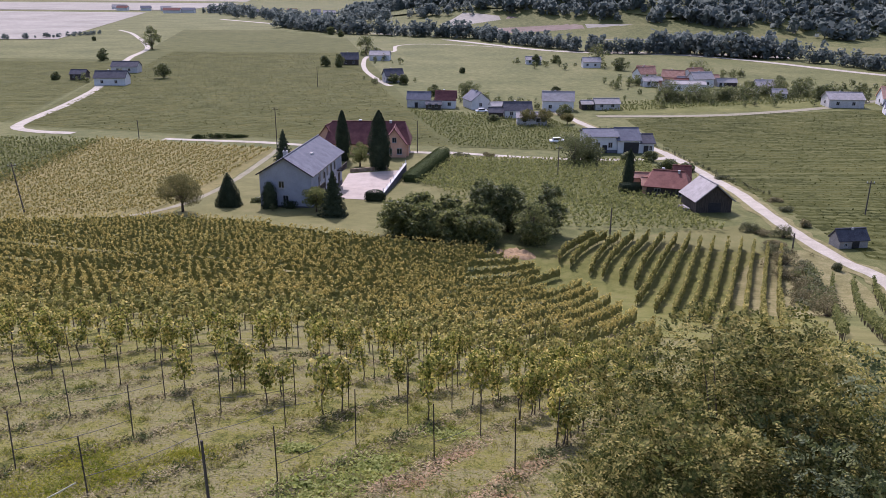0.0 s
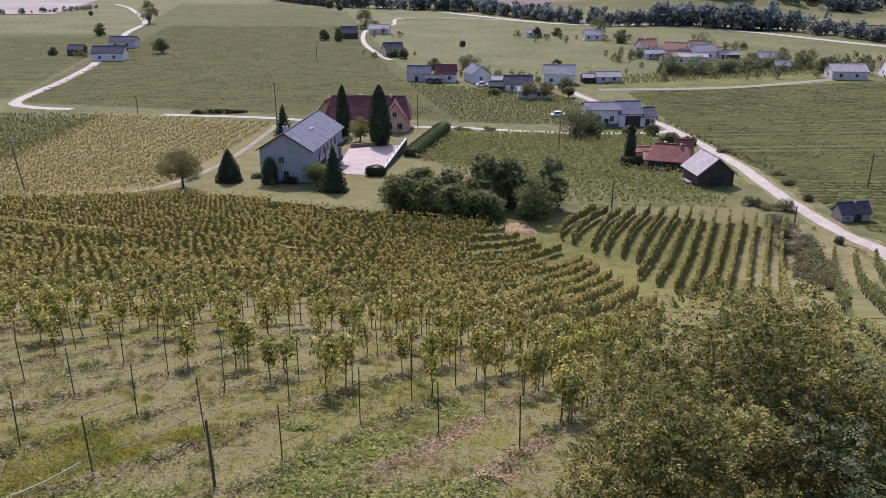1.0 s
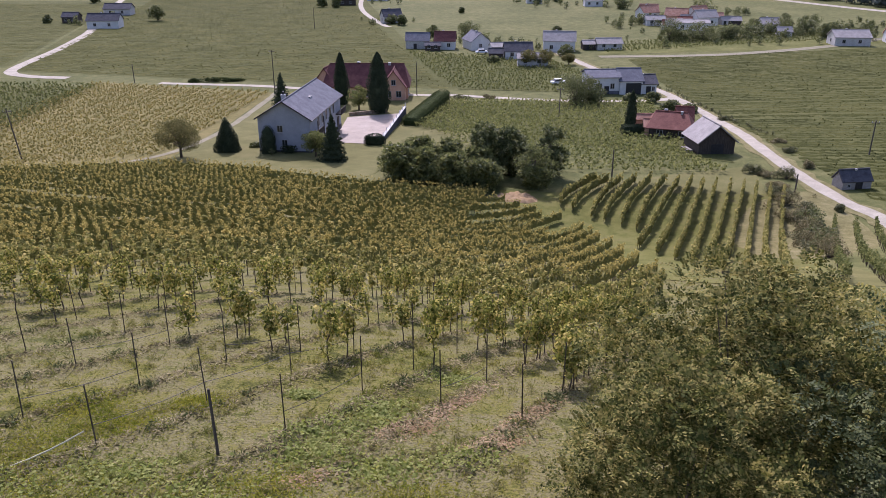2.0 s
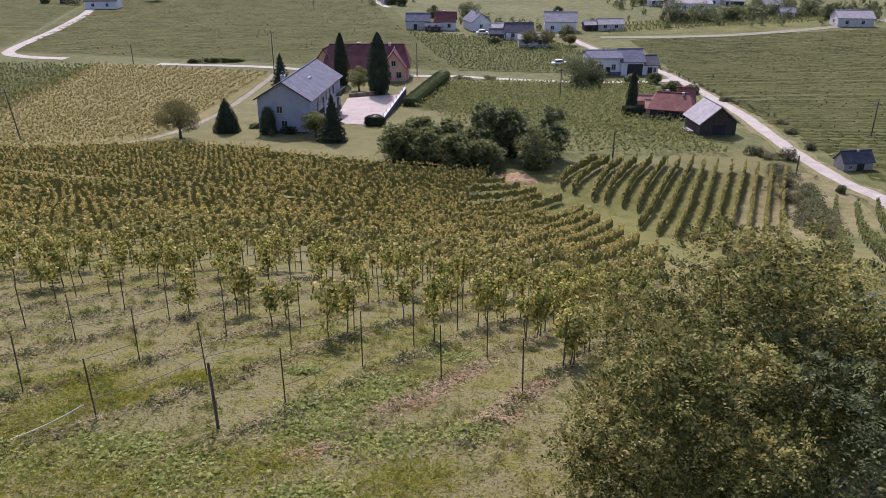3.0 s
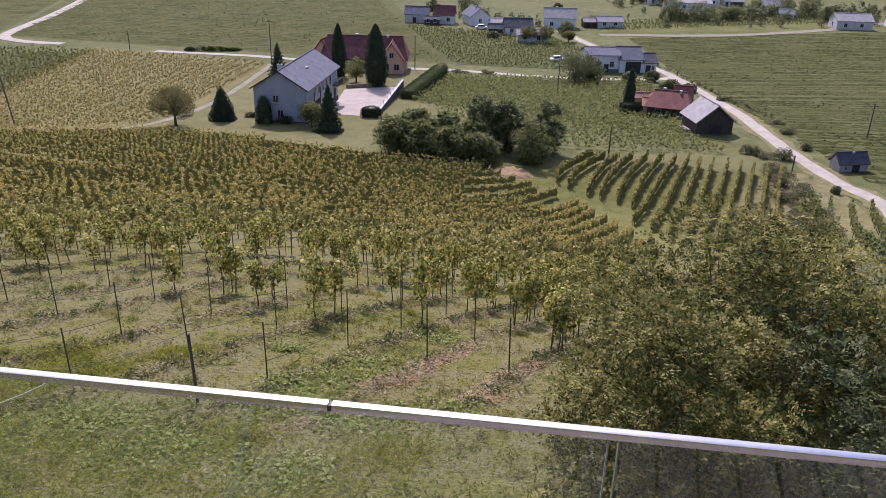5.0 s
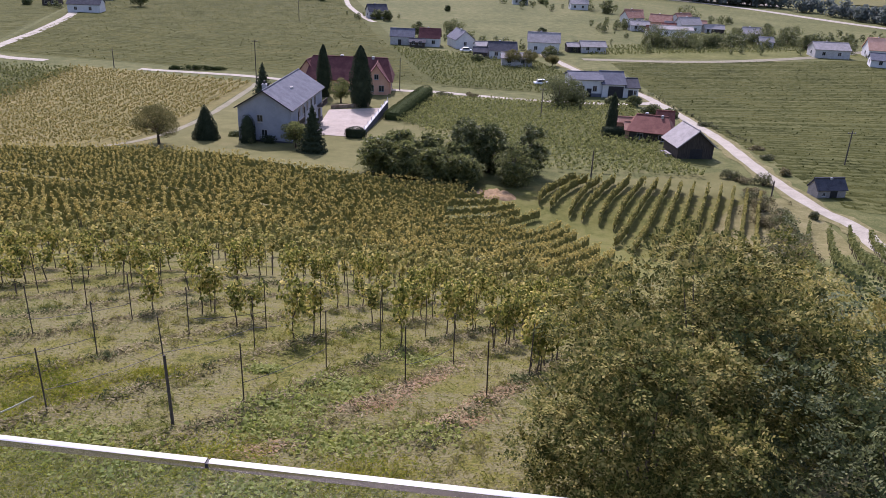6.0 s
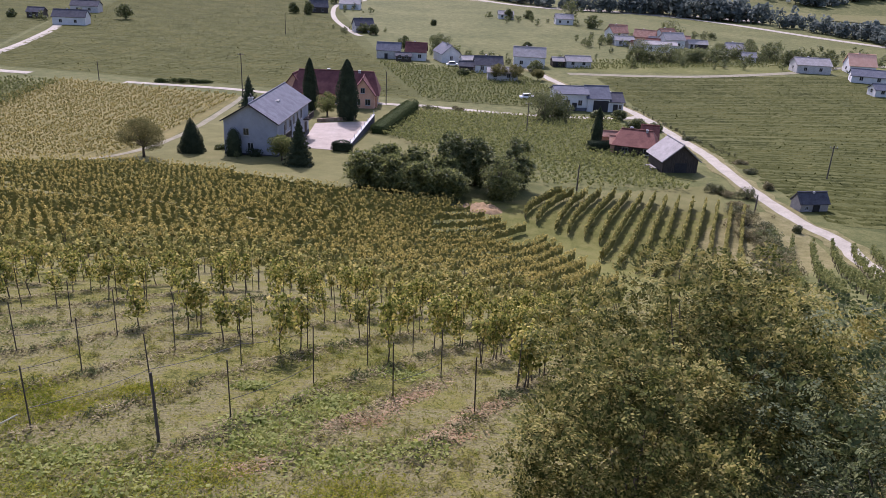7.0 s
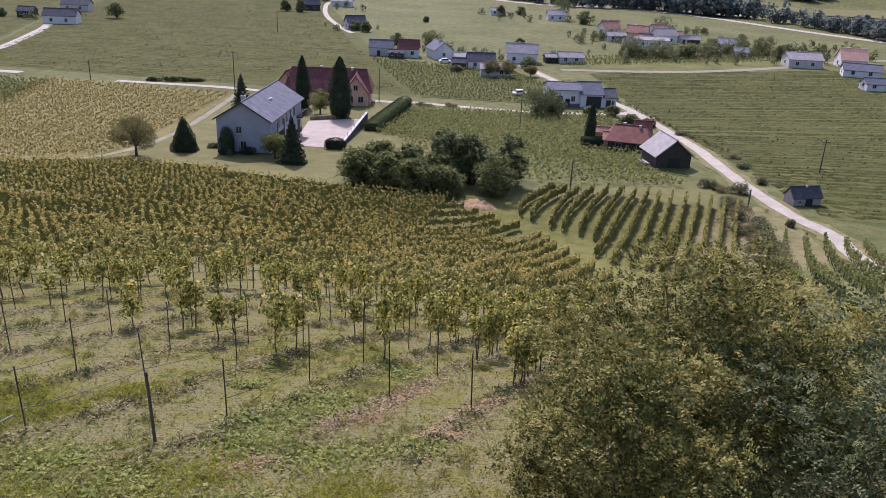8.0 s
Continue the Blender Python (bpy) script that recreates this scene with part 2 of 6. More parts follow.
def box(bm, x0, x1, y0, y1, z0, z1, m=None):
    c = bmesh.ops.create_cube(bm, size=1.0)["verts"]
    bmesh.ops.scale(bm, vec=(x1 - x0, y1 - y0, z1 - z0), verts=c)
    bmesh.ops.translate(bm, vec=((x0 + x1) / 2, (y0 + y1) / 2, (z0 + z1) / 2), verts=c)
    if m is not None:
        bmesh.ops.transform(bm, matrix=m, verts=c)
    return c


def boxed(*boxes, bevel=0.0):
    bm = bmesh.new()
    for b in boxes:
        box(bm, *b)
    if bevel:
        bmesh.ops.bevel(bm, geom=bm.edges[:], offset=bevel, segments=1, affect="EDGES")
    return bm


def tube(points, radii, sides=6):
    """Vertices and faces of a tapered tube along points, closed at its tip."""
    pts = [Vector(p) for p in points]
    v, f = [], []
    for i, p in enumerate(pts):
        d = (pts[min(i + 1, len(pts) - 1)] - pts[max(i - 1, 0)]).normalized()
        s = d.cross(Vector((0.31, 0.95, 0.05))).normalized()
        u = d.cross(s)
        for k in range(sides):
            a = 2 * math.pi * k / sides
            v.append(p + (s * math.cos(a) + u * math.sin(a)) * radii[i])
    for i in range(len(pts) - 1):
        for k in range(sides):
            a, b = i * sides + k, i * sides + (k + 1) % sides
            f.append((a, b, b + sides, a + sides))
    f.append(tuple((len(pts) - 1) * sides + k for k in range(sides)))
    f.append(tuple(reversed(range(sides))))
    return v, f


def joined(pieces):
    v, f = [], []
    for a, b in pieces:
        o = len(v)
        v += list(a)
        f += [tuple(i + o for i in q) for q in b]
    return v, f


# ---- the ground ----
RIGHT = [(-200, 44), (-60, 38), (0, 33.2), (13.3, 30.5), (21.5, 27.7), (29, 24.6), (43, 19.3), (62, 12.5), (80, 6.9), (93, 4.4), (113, 3.9), (130, 3.3), (170, 1.2), (220, 0), (6000, 0)]
LEFT = [(-200, 44), (-60, 38), (0, 33.2), (13.3, 30.5), (22, 28.2), (32, 25), (48, 19.8), (66, 14.6), (80, 11.6), (105, 7), (130, 3.3), (170, 1.2), (220, 0), (6000, 0)]


def profile(knots, y):
    """A smooth fall through knots of distance and height."""
    ky, kz = np.array([k[0] for k in knots], float), np.array([k[1] for k in knots], float)
    kh = np.diff(ky)
    kd = np.diff(kz) / kh
    km = np.concatenate([[kd[0]], [0 if a * b <= 0 else 2 * a * b / (a + b) for a, b in zip(kd[:-1], kd[1:])], [kd[-1]]])
    i = np.clip(np.searchsorted(ky, y) - 1, 0, len(ky) - 2)
    h = kh[i]
    t = np.clip((y - ky[i]) / h, 0, 1)
    return kz[i] * (1 + 2 * t) * (1 - t) ** 2 + h * km[i] * t * (1 - t) ** 2 + kz[i + 1] * t * t * (3 - 2 * t) + h * km[i + 1] * t * t * (t - 1)


def ease(a, b, x):
    t = np.clip((x - a) / (b - a), 0, 1)
    return t * t * (3 - 2 * t)


def heights(x, y):
    """The ground's height: a hillside under the tower that runs out into a flat valley, with wooded hills behind."""
    x, y = np.asarray(x, float), np.asarray(y, float)
    w = ease(-0.32, 0.2, x / np.maximum(y, 5.0))
    z = profile(RIGHT, y) * w + profile(LEFT, y) * (1 - w)
    return z + 130 * ease(640, 1100, y + 0.25 * x) * ease(-150, 250, x) + 170 * ease(1700, 3200, y)


def gz(x, y):
    return float(heights(x, y))


def spread(near, far, step, n):
    """Steps that widen away from a near stretch."""
    mid = np.arange(near[0], near[1] + step, step)
    out = near[1] + (far[1] - near[1]) * (np.arange(1, n + 1) / n) ** 2.4
    low = near[0] - (near[0] - far[0]) * (np.arange(1, n + 1) / n) ** 2.4
    return np.concatenate([low[::-1], mid, out])


def sheet(xs, ys, lift=0.0):
    gx, gy = np.meshgrid(xs, ys)
    z = heights(gx, gy) + lift
    v = np.stack([gx, gy, z], -1).reshape(-1, 3)
    nx, ny = len(xs), len(ys)
    i = (np.arange(ny - 1)[:, None] * nx + np.arange(nx - 1)[None, :]).ravel()
    return v, np.stack([i, i + 1, i + nx + 1, i + nx], 1)


gv, gf = sheet(spread((-90, 90), (-2600, 2600), 2.0, 34), spread((-30, 240), (-400, 4300), 2.0, 40))
put("ground", solid("ground", gv, gf, M_GROUND, True), label="rolling meadow ground with dry grass and weeds", category="ground", kind="structure")


def draped(name, corners, material, lift, label, category, n=(24, 24)):
    """A four-cornered field laid on the ground."""
    a, b, c, d = [np.array(p, float) for p in corners]
    u = np.linspace(0, 1, n[0] + 1)[None, :, None]
    w = np.linspace(0, 1, n[1] + 1)[:, None, None]
    p = (a * (1 - u) + b * u) * (1 - w) + (d * (1 - u) + c * u) * w
    z = heights(p[..., 0], p[..., 1]) + lift
    v = np.concatenate([p, z[..., None]], -1).reshape(-1, 3)
    k = n[0] + 1
    i = (np.arange(n[1])[:, None] * k + np.arange(n[0])[None, :]).ravel()
    return put(name, solid(name, v, np.stack([i, i + 1, i + k + 1, i + k], 1), material, True), label=label, category=category, kind="structure")


def smooth_line(points, step=2.0):
    """Points along a smooth line through the given ones."""
    p = np.array([points[0], *points, points[-1]], float)
    out = []
    for a, b, c, d in zip(p[:-3], p[1:-2], p[2:-1], p[3:]):
        n = max(2, int(np.linalg.norm(c - b) / step))
        for t in np.arange(n) / n:
            out.append(0.5 * (2 * b + (c - a) * t + (2 * a - 5 * b + 4 * c - d) * t * t + (3 * b - a - 3 * c + d) * t ** 3))
    out.append(p[-1])
    return np.array(out)


def lane(name, points, width, material, lift, label, category="road", ragged=0.08):
    """A lane laid on the ground along a line, with slightly uneven edges."""
    p = smooth_line(points)
    d = np.gradient(p, axis=0)
    d /= np.linalg.norm(d, axis=1)[:, None] + 1e-9
    s = np.stack([d[:, 1], -d[:, 0]], 1)
    rng = np.random.default_rng(len(p))
    cols = []
    for k in np.linspace(-0.5, 0.5, 5):
        w = width * k + (rng.normal(0, ragged, len(p)) if abs(k) == 0.5 else 0)
        q = p + s * (w[:, None] if np.ndim(w) else w)
        cols.append(np.concatenate([q, (heights(q[:, 0], q[:, 1]) + lift)[:, None]], 1))
    v = np.stack(cols, 1).reshape(-1, 3)
    i = (np.arange(len(p) - 1)[:, None] * 5 + np.arange(4)[None, :]).ravel()
    return put(name, solid(name, v, np.stack([i, i + 1, i + 6, i + 5], 1), material, True), label=label, category=category, kind="structure")


# fields of the valley
draped("field", [(-92, 104), (-46, 129), (-42.5, 200), (-92, 215)], M_YELLOW, 0.03, "yellowing vineyard field with pale dry ground", "field")
draped("field", [(-210, 140), (-90, 152), (-92, 208), (-230, 222)], M_FIELD, 0.03, "green field under dark vine rows", "field")
draped("field", [(-126, 232), (3, 204), (-95, 742), (-236, 742)], M_FIELD, 0.03, "wide green valley field", "field", (40, 40))
draped("field", [(-310, 228), (-130, 240), (-172, 445), (-340, 455)], M_FIELD, 0.03, "green field beyond the winding road", "field", (30, 30))
draped("field", [(62, 104), (200, 80), (330, 330), (58, 250)], M_FIELD, 0.03, "wide green field beside the gravel road", "field", (40, 40))
draped("field", [(-6, 158), (48, 126), (49, 186), (2, 188)], M_FIELD, 0.06, "green field under vine rows", "field", (30, 30))
draped("field", [(4, 204), (50, 197), (34, 252), (-12, 268)], M_FIELD, 0.05, "green field under low vine rows", "field", (30, 30))
draped("sward", [(15, 58), (27, 46), (52, 108), (8, 109)], M_SWARD, 0.07, "mown yellowish grass between the vine rows", "grass", (50, 50))
draped("field", [(50, 262), (120, 274), (230, 318), (60, 284)], M_DRYGRASS, 0.05, "strip of dry yellowish meadow behind the vineyard", "field", (30, 20))
draped("lawn", [(-46, 123), (6, 106), (6, 190), (-40, 200)], M_LAWN, 0.04, "short mown lawn round the farmhouse", "lawn", (40, 40))
draped("lawn", [(6, 107), (50, 124), (34, 50), (15, 58)], M_LAWN, 0.04, "grass path and strips between the vine rows", "lawn", (40, 40))
draped("field", [(118, 630), (183, 628), (191, 672), (119, 697)], M_STUBBLE, 0.5, "pale harvested stubble field", "field")
draped("field", [(26, 648), (116.5, 640), (116.5, 694), (58, 753)], M_PLOUGH, 0.5, "brown ploughed field", "field")
draped("field", [(60, 535), (160, 500), (205, 480), (215, 500)], M_STUBBLE, 0.3, "pale strip of stubble behind the road", "field")
draped("field", [(-4, 745), (52, 706), (50, 760), (18, 800)], M_STUBBLE, 0.5, "pale stubble field under the forest", "field")
draped("field", [(207, 560), (262, 530), (296, 612), (228, 644)], M_LAWN, 0.6, "light green meadow below the wooded hill", "field")
draped("field", [(264, 515), (330, 500), (360, 600), (310, 604)], M_LAWN, 0.6, "light green meadow beside the wooded hill", "field")
draped("field", [(-1200, 1200), (-400, 1250), (-450, 2200), (-1700, 2200)], M_STUBBLE, 0.5, "pale dry fields in the far distance", "field")
draped("field", [(-700, 560), (-285, 600), (-420, 1160), (-900, 1190)], M_STUBBLE, 0.3, "pale dry field in the distance", "field")
draped("forest_floor", [(-140, 925), (215, 672), (1300, 600), (700, 1500)], M_GROUND, 1.5, "dark ground under the hill forest", "forest floor", (60, 60))
# the slope below the tower
draped("slope", [(-75, -20), (30, -20), (24, 62), (-75, 118)], M_SLOPE, 0.02, "dry grassy slope under the vines", "slope", (110, 90))
# roads
ROAD = [(50, 70), (55.5, 88), (57.6, 97), (55.8, 106), (55.4, 123), (56.7, 140), (57.8, 156), (56.7, 188), (53.7, 208), (45.1, 234), (41, 252), (36, 275)]
lane("verge", ROAD, 4.6, M_SCRUBLAND, 0.07, "dry brownish grass verge along the gravel road", "verge", 0.35)
lane("gravel_road", ROAD, 2.5, M_ROAD, 0.09, "pale gravel road between fields and farm buildings")
lane("gravel_road", [(56, 192), (49, 188.2), (29, 188.2), (13.3, 192), (0.9, 196), (-7, 196), (-45, 208), (-54.6, 210), (-76, 213)], 2.6, M_ROAD, 0.08, "narrow pale gravel lane behind the farmhouse")
lane("gravel_road", [(-104, 221), (-116, 223.5), (-125, 231), (-128.4, 253), (-130.4, 273), (-138, 317), (-150, 356), (-164, 410), (-178, 460), (-190, 520), (-216, 585), (-234, 625), (-262, 684), (-290, 730)], 3.3, M_ROAD, 0.07, "pale gravel road winding through the fields")
lane("gravel_road", [(-22, 335), (-26, 345), (-39, 399), (-45, 460), (-42, 495), (-32, 515), (-33, 560), (-20, 580), (4, 578), (43, 555), (66, 540)], 2.4, M_ROAD, 0.1, "pale country lane winding between fields")
lane("main_road", [(-260, 960), (-136, 811), (-68, 713), (-4, 638), (33, 581), (75, 525), (144, 504), (177, 468), (206, 408), (240, 350)], 7.0, M_ROAD, 0.12, "long pale road along the valley floor")
lane("farm_track", [(-62, 117), (-54, 123), (-47.5, 133), (-44, 150), (-42.5, 175), (-42, 203)], 1.4, M_TRACK, 0.09, "pale dry track along the yellow field")
lane("farm_track", [(50, 258), (93, 263), (140, 284), (168, 303), (220, 318)], 4.0, M_TRACK, 0.09, "dry grass track along the edge of a field")


def patch(name, x, y, rx, ry, turn, material, lift, label, seed, kind="structure"):
    """An irregular bare patch laid on the ground."""
    r = np.random.default_rng(seed)
    n, rings = 40, 5
    edge = 1 + sum(r.normal(0, 0.16 / k) * np.cos(k * np.linspace(0, 2 * np.pi, n, endpoint=False) + r.uniform(0, 6)) for k in range(1, 9))
    a = np.linspace(0, 2 * np.pi, n, endpoint=False)
    v = [(x, y)]
    c, s = math.cos(radians(turn)), math.sin(radians(turn))
    for k in range(1, rings + 1):
        u, w = rx * edge * np.cos(a) * k / rings, ry * edge * np.sin(a) * k / rings
        v += list(zip(x + u * c - w * s, y + u * s + w * c))
    v = np.array(v)
    v = np.concatenate([v, (heights(v[:, 0], v[:, 1]) + lift)[:, None]], 1)
    if lift > 0.2:
        v[:-n, 2] += r.normal(0, 0.13, len(v) - n)
    v[-n:, 2] -= lift + 0.01
    f = [(0, 1 + i, 1 + (i + 1) % n) for i in range(n)]
    for k in range(rings - 1):
        f += [(1 + k * n + i, 1 + (k + 1) * n + i, 1 + (k + 1) * n + (i + 1) % n, 1 + k * n + (i + 1) % n) for i in range(n)]
    return put(name, solid(name, v, f, material, True), label=label, category="bare ground", kind=kind)


patch("scrubland", 45.5, 94, 7.5, 21, -18, M_SCRUBLAND, 0.13, "rough brownish scrub ground above the road", 6)
patch("soil_heap", 10.2, 105.4, 3.2, 2.3, 0, M_REDSOIL, 0.35, "heap of reddish earth under the trees", 5)

# ---- plants ----
def leaf_quads(rng, centers, size, flat=0.0, slim=0.65, out=None, wild=0.55):
    """Leaf-shaped quads of random turn round the given centres; flat lays them down, slim is their width, out gives the way they face."""
    n = len(centers)
    a = rng.normal(size=(n, 3))
    b = rng.normal(size=(n, 3))
    if out is None:
        a[:, 2] *= 1 - flat
        b[:, 2] *= 1 - flat
        a /= np.linalg.norm(a, axis=1)[:, None]
    else:
        face = out + rng.normal(0, wild, (n, 3))
        face /= np.linalg.norm(face, axis=1)[:, None] + 1e-9
        a -= (a * face).sum(1)[:, None] * face
        a /= np.linalg.norm(a, axis=1)[:, None] + 1e-9
        b = np.cross(face, a)
    b -= (b * a).sum(1)[:, None] * a
    b /= np.linalg.norm(b, axis=1)[:, None] + 1e-9
    s = size * rng.uniform(0.6, 1.3, (n, 1))
    w = s * slim * rng.uniform(0.8, 1.2, (n, 1))
    return np.stack([centers - a * s * 0.5, centers + b * w * 0.5 - a * s * 0.05, centers + a * s * 0.5, centers - b * w * 0.5 - a * s * 0.05], 1)


def clump_points(rng, n, clumps, spread_out=0.85):
    """n points near the surfaces of blobs (x, y, z, rx, ry, rz)."""
    c = np.array(clumps, float)
    area = (c[:, 3] * c[:, 4] * c[:, 5]) ** (2 / 3)
    k = rng.choice(len(c), n, p=area / area.sum())
    d = rng.normal(size=(n, 3))
    d /= np.linalg.norm(d, axis=1)[:, None]
    r = 1 - (1 - spread_out) * np.abs(rng.normal(0, 1.3, (n, 1)))
    r = np.where(rng.random((n, 1)) < 0.12, r * 1.12, r)
    return c[k, :3] + d * c[k, 3:] * r, d


def crown_clumps(rng, h0, h1, radius, count, size):
    """Blobs that fill a crown between the heights h0 and h1."""
    out = []
    for i in range(count):
        t = rng.random()
        a = rng.random() * 2 * math.pi
        prof = math.sin(math.pi * (0.12 + 0.8 * t)) ** 0.7
        r = radius * prof * math.sqrt(rng.random()) * 0.85
        s = size * radius * rng.uniform(0.6, 1.25) * (0.45 + 0.55 * prof)
        out.append((r * math.cos(a), r * math.sin(a), h0 + (h1 - h0) * t, s, s, s * rng.uniform(0.65, 0.95)))
    return out


def tree(name, x, y, height, radius, label, category="tree", leaf=M_LEAF, n=1500, size=0.35, clear=0.25, count=26, clump=0.42, seed=1, group="", depth=0.85, flat=0.2, slim=0.65, girth=1.0, spray=0.0, core=0):
    """A tree: a tapered trunk with limbs and a crown of leaves gathered in clumps."""
    rng = np.random.default_rng(seed)
    ob = put(name, None, label=label, category=category, group=group, m=pose(x, y, gz(x, y) - 0.05))
    clumps = crown_clumps(rng, height * clear, height * 0.93, radius, count, clump)
    r0 = (height * 0.028 + 0.03) * girth
    lean = rng.normal(0, 0.02, 2) * height
    top = height * 0.7
    pieces = [tube([(0, 0, -0.3), (lean[0] * 0.3, lean[1] * 0.3, top * 0.4), (lean[0], lean[1], top)], [r0 * 1.3, r0 * 0.8, r0 * 0.15], 7)]
    for c in clumps[:9]:
        z0 = height * clear * rng.uniform(0.7, 1.2)
        p = Vector((lean[0] * 0.3, lean[1] * 0.3, z0))
        q = Vector(c[:3])
        mid = (p + q) / 2 + Vector((0, 0, 0.06 * height))
        pieces.append(tube([p, mid, q], [r0 * 0.5, r0 * 0.3, r0 * 0.08], 5))
    v, f = joined(pieces)
    put("trunk", solid("trunk", v, f, M_BARK, True), ob)
    pts, out = clump_points(rng, n, clumps, depth)
    pts[:, 2] = np.maximum(pts[:, 2], 0.05)
    if core:
        inner, way = clump_points(rng, core, [(a, b, c, d * 0.8, e * 0.8, f * 0.8) for a, b, c, d, e, f in clumps], 0.8)
        inner[:, 2] = np.maximum(inner[:, 2], 0.1)
        put("inner_foliage", quads("inner_foliage", leaf_quads(rng, inner, size * 1.7, flat, 0.8, way), M_LEAF), ob)
    put("crown", quads("crown", spray_quads(rng, clumps, n // 12, spray, size) if spray else leaf_quads(rng, pts, size, flat, slim, out), leaf), ob)
    return ob


def conifer(name, x, y, height, radius, label, shape="cone", n=6000, size=0.2, seed=1, skirt=0.0):
    """An evergreen: a trunk, a dark inner body and needle sprays over a rounded, coned, columnar or tiered outline."""
    rng = np.random.default_rng(seed)
    ob = put(name, None, label=label, category="tree", m=pose(x, y, gz(x, y) - 0.05))

    def outline(t):
        if shape == "column":
            return np.minimum(1, 0.7 + 1.6 * t) * np.clip((1 - t) * 1.9, 0, 1) ** 0.62
        if shape == "egg":
            return np.clip(1 - np.abs(t * 1.25 - 0.3) ** 2.4, 0.02, 1) ** 0.6
        if shape == "tiers":
            return (1 - t) ** 0.9 * (0.78 + 0.34 * ((t * 9) % 1.0 < 0.45)) + 0.02
        return (1 - t) ** 0.72

    put("trunk", solid("trunk", *tube([(0, 0, -0.3), (0, 0, height * 0.9)], [radius * 0.12, radius * 0.02], 7), M_BARK, True), ob)
    rings, sides = 14, 12
    v = []
    for i in range(rings + 1):
        t = i / rings
        for k in range(sides):
            a = 2 * math.pi * k / sides
            q = radius * 0.8 * float(outline(np.float64(t))) * rng.uniform(0.85, 1.1)
            v.append((q * math.cos(a), q * math.sin(a), skirt + (height * 0.94 - skirt) * t))
    f = [(i * sides + k, i * sides + (k + 1) % sides, (i + 1) * sides + (k + 1) % sides, (i + 1) * sides + k) for i in range(rings) for k in range(sides)]
    put("inner_foliage", solid("inner_foliage", v, f + [tuple(range(rings * sides, (rings + 1) * sides))], M_FIR, True), ob)
    t = 1 - np.sqrt(rng.random(n)) if shape != "column" else rng.random(n) ** 1.1
    a = rng.uniform(0, 2 * math.pi, n)
    lump = 1 + 0.09 * np.sin(3 * a + 7 * t + seed) + 0.07 * np.sin(5 * a - 17 * t)
    r = radius * outline(t) * lump * (1 - 0.22 * np.abs(rng.normal(0, 0.6, n)))
    p = np.stack([r * np.cos(a), r * np.sin(a), skirt + (height - skirt) * t], 1)
    out = np.stack([np.cos(a), np.sin(a), np.full(n, 0.35)], 1)
    put("crown", quads("crown", leaf_quads(rng, p, size, 0.2, 0.5, out, 0.7), M_FIR), ob)
    return ob


def spray_quads(rng, clumps, n, span, size):
    """Feathery sprays on the outside of blobs: leaflets in pairs along drooping twigs."""
    c = np.array(clumps, float)
    area = (c[:, 3] * c[:, 4] * c[:, 5]) ** (2 / 3)
    k = rng.choice(len(c), n, p=area / area.sum())
    d = rng.normal(size=(n, 3))
    d[:, 2] = d[:, 2] * 0.8 + 0.25
    d /= np.linalg.norm(d, axis=1)[:, None]
    root = c[k, :3] + d * c[k, 3:] * rng.uniform(0.55, 1.0, (n, 1))
    way = d + rng.normal(0, 0.45, (n, 3))
    way /= np.linalg.norm(way, axis=1)[:, None]
    side = np.cross(way, rng.normal(size=(n, 3)) * (0.45, 0.45, 0.1) + (0, 0, 1))
    side /= np.linalg.norm(side, axis=1)[:, None] + 1e-9
    ln = span * rng.uniform(0.6, 1.3, (n, 1))
    out = []
    for j in range(6):
        t = (j + 0.8) / 6
        base = root + way * ln * t - np.array([0, 0, 0.35]) * ln * t * t
        for s in (-1, 1):
            a = side * s * 0.85 + way * 0.5 + rng.normal(0, 0.22, (n, 3))
            a /= np.linalg.norm(a, axis=1)[:, None]
            b = np.cross(a, np.cross(way, side))
            b /= np.linalg.norm(b, axis=1)[:, None] + 1e-9
            z = size * rng.uniform(0.7, 1.25, (n, 1)) * (1.1 - 0.4 * t)
            out.append(np.stack([base, base + a * z * 0.42 + b * z * 0.27, base + a * z * 0.88, base + a * z * 0.42 - b * z * 0.27], 1))
    return np.concatenate(out)


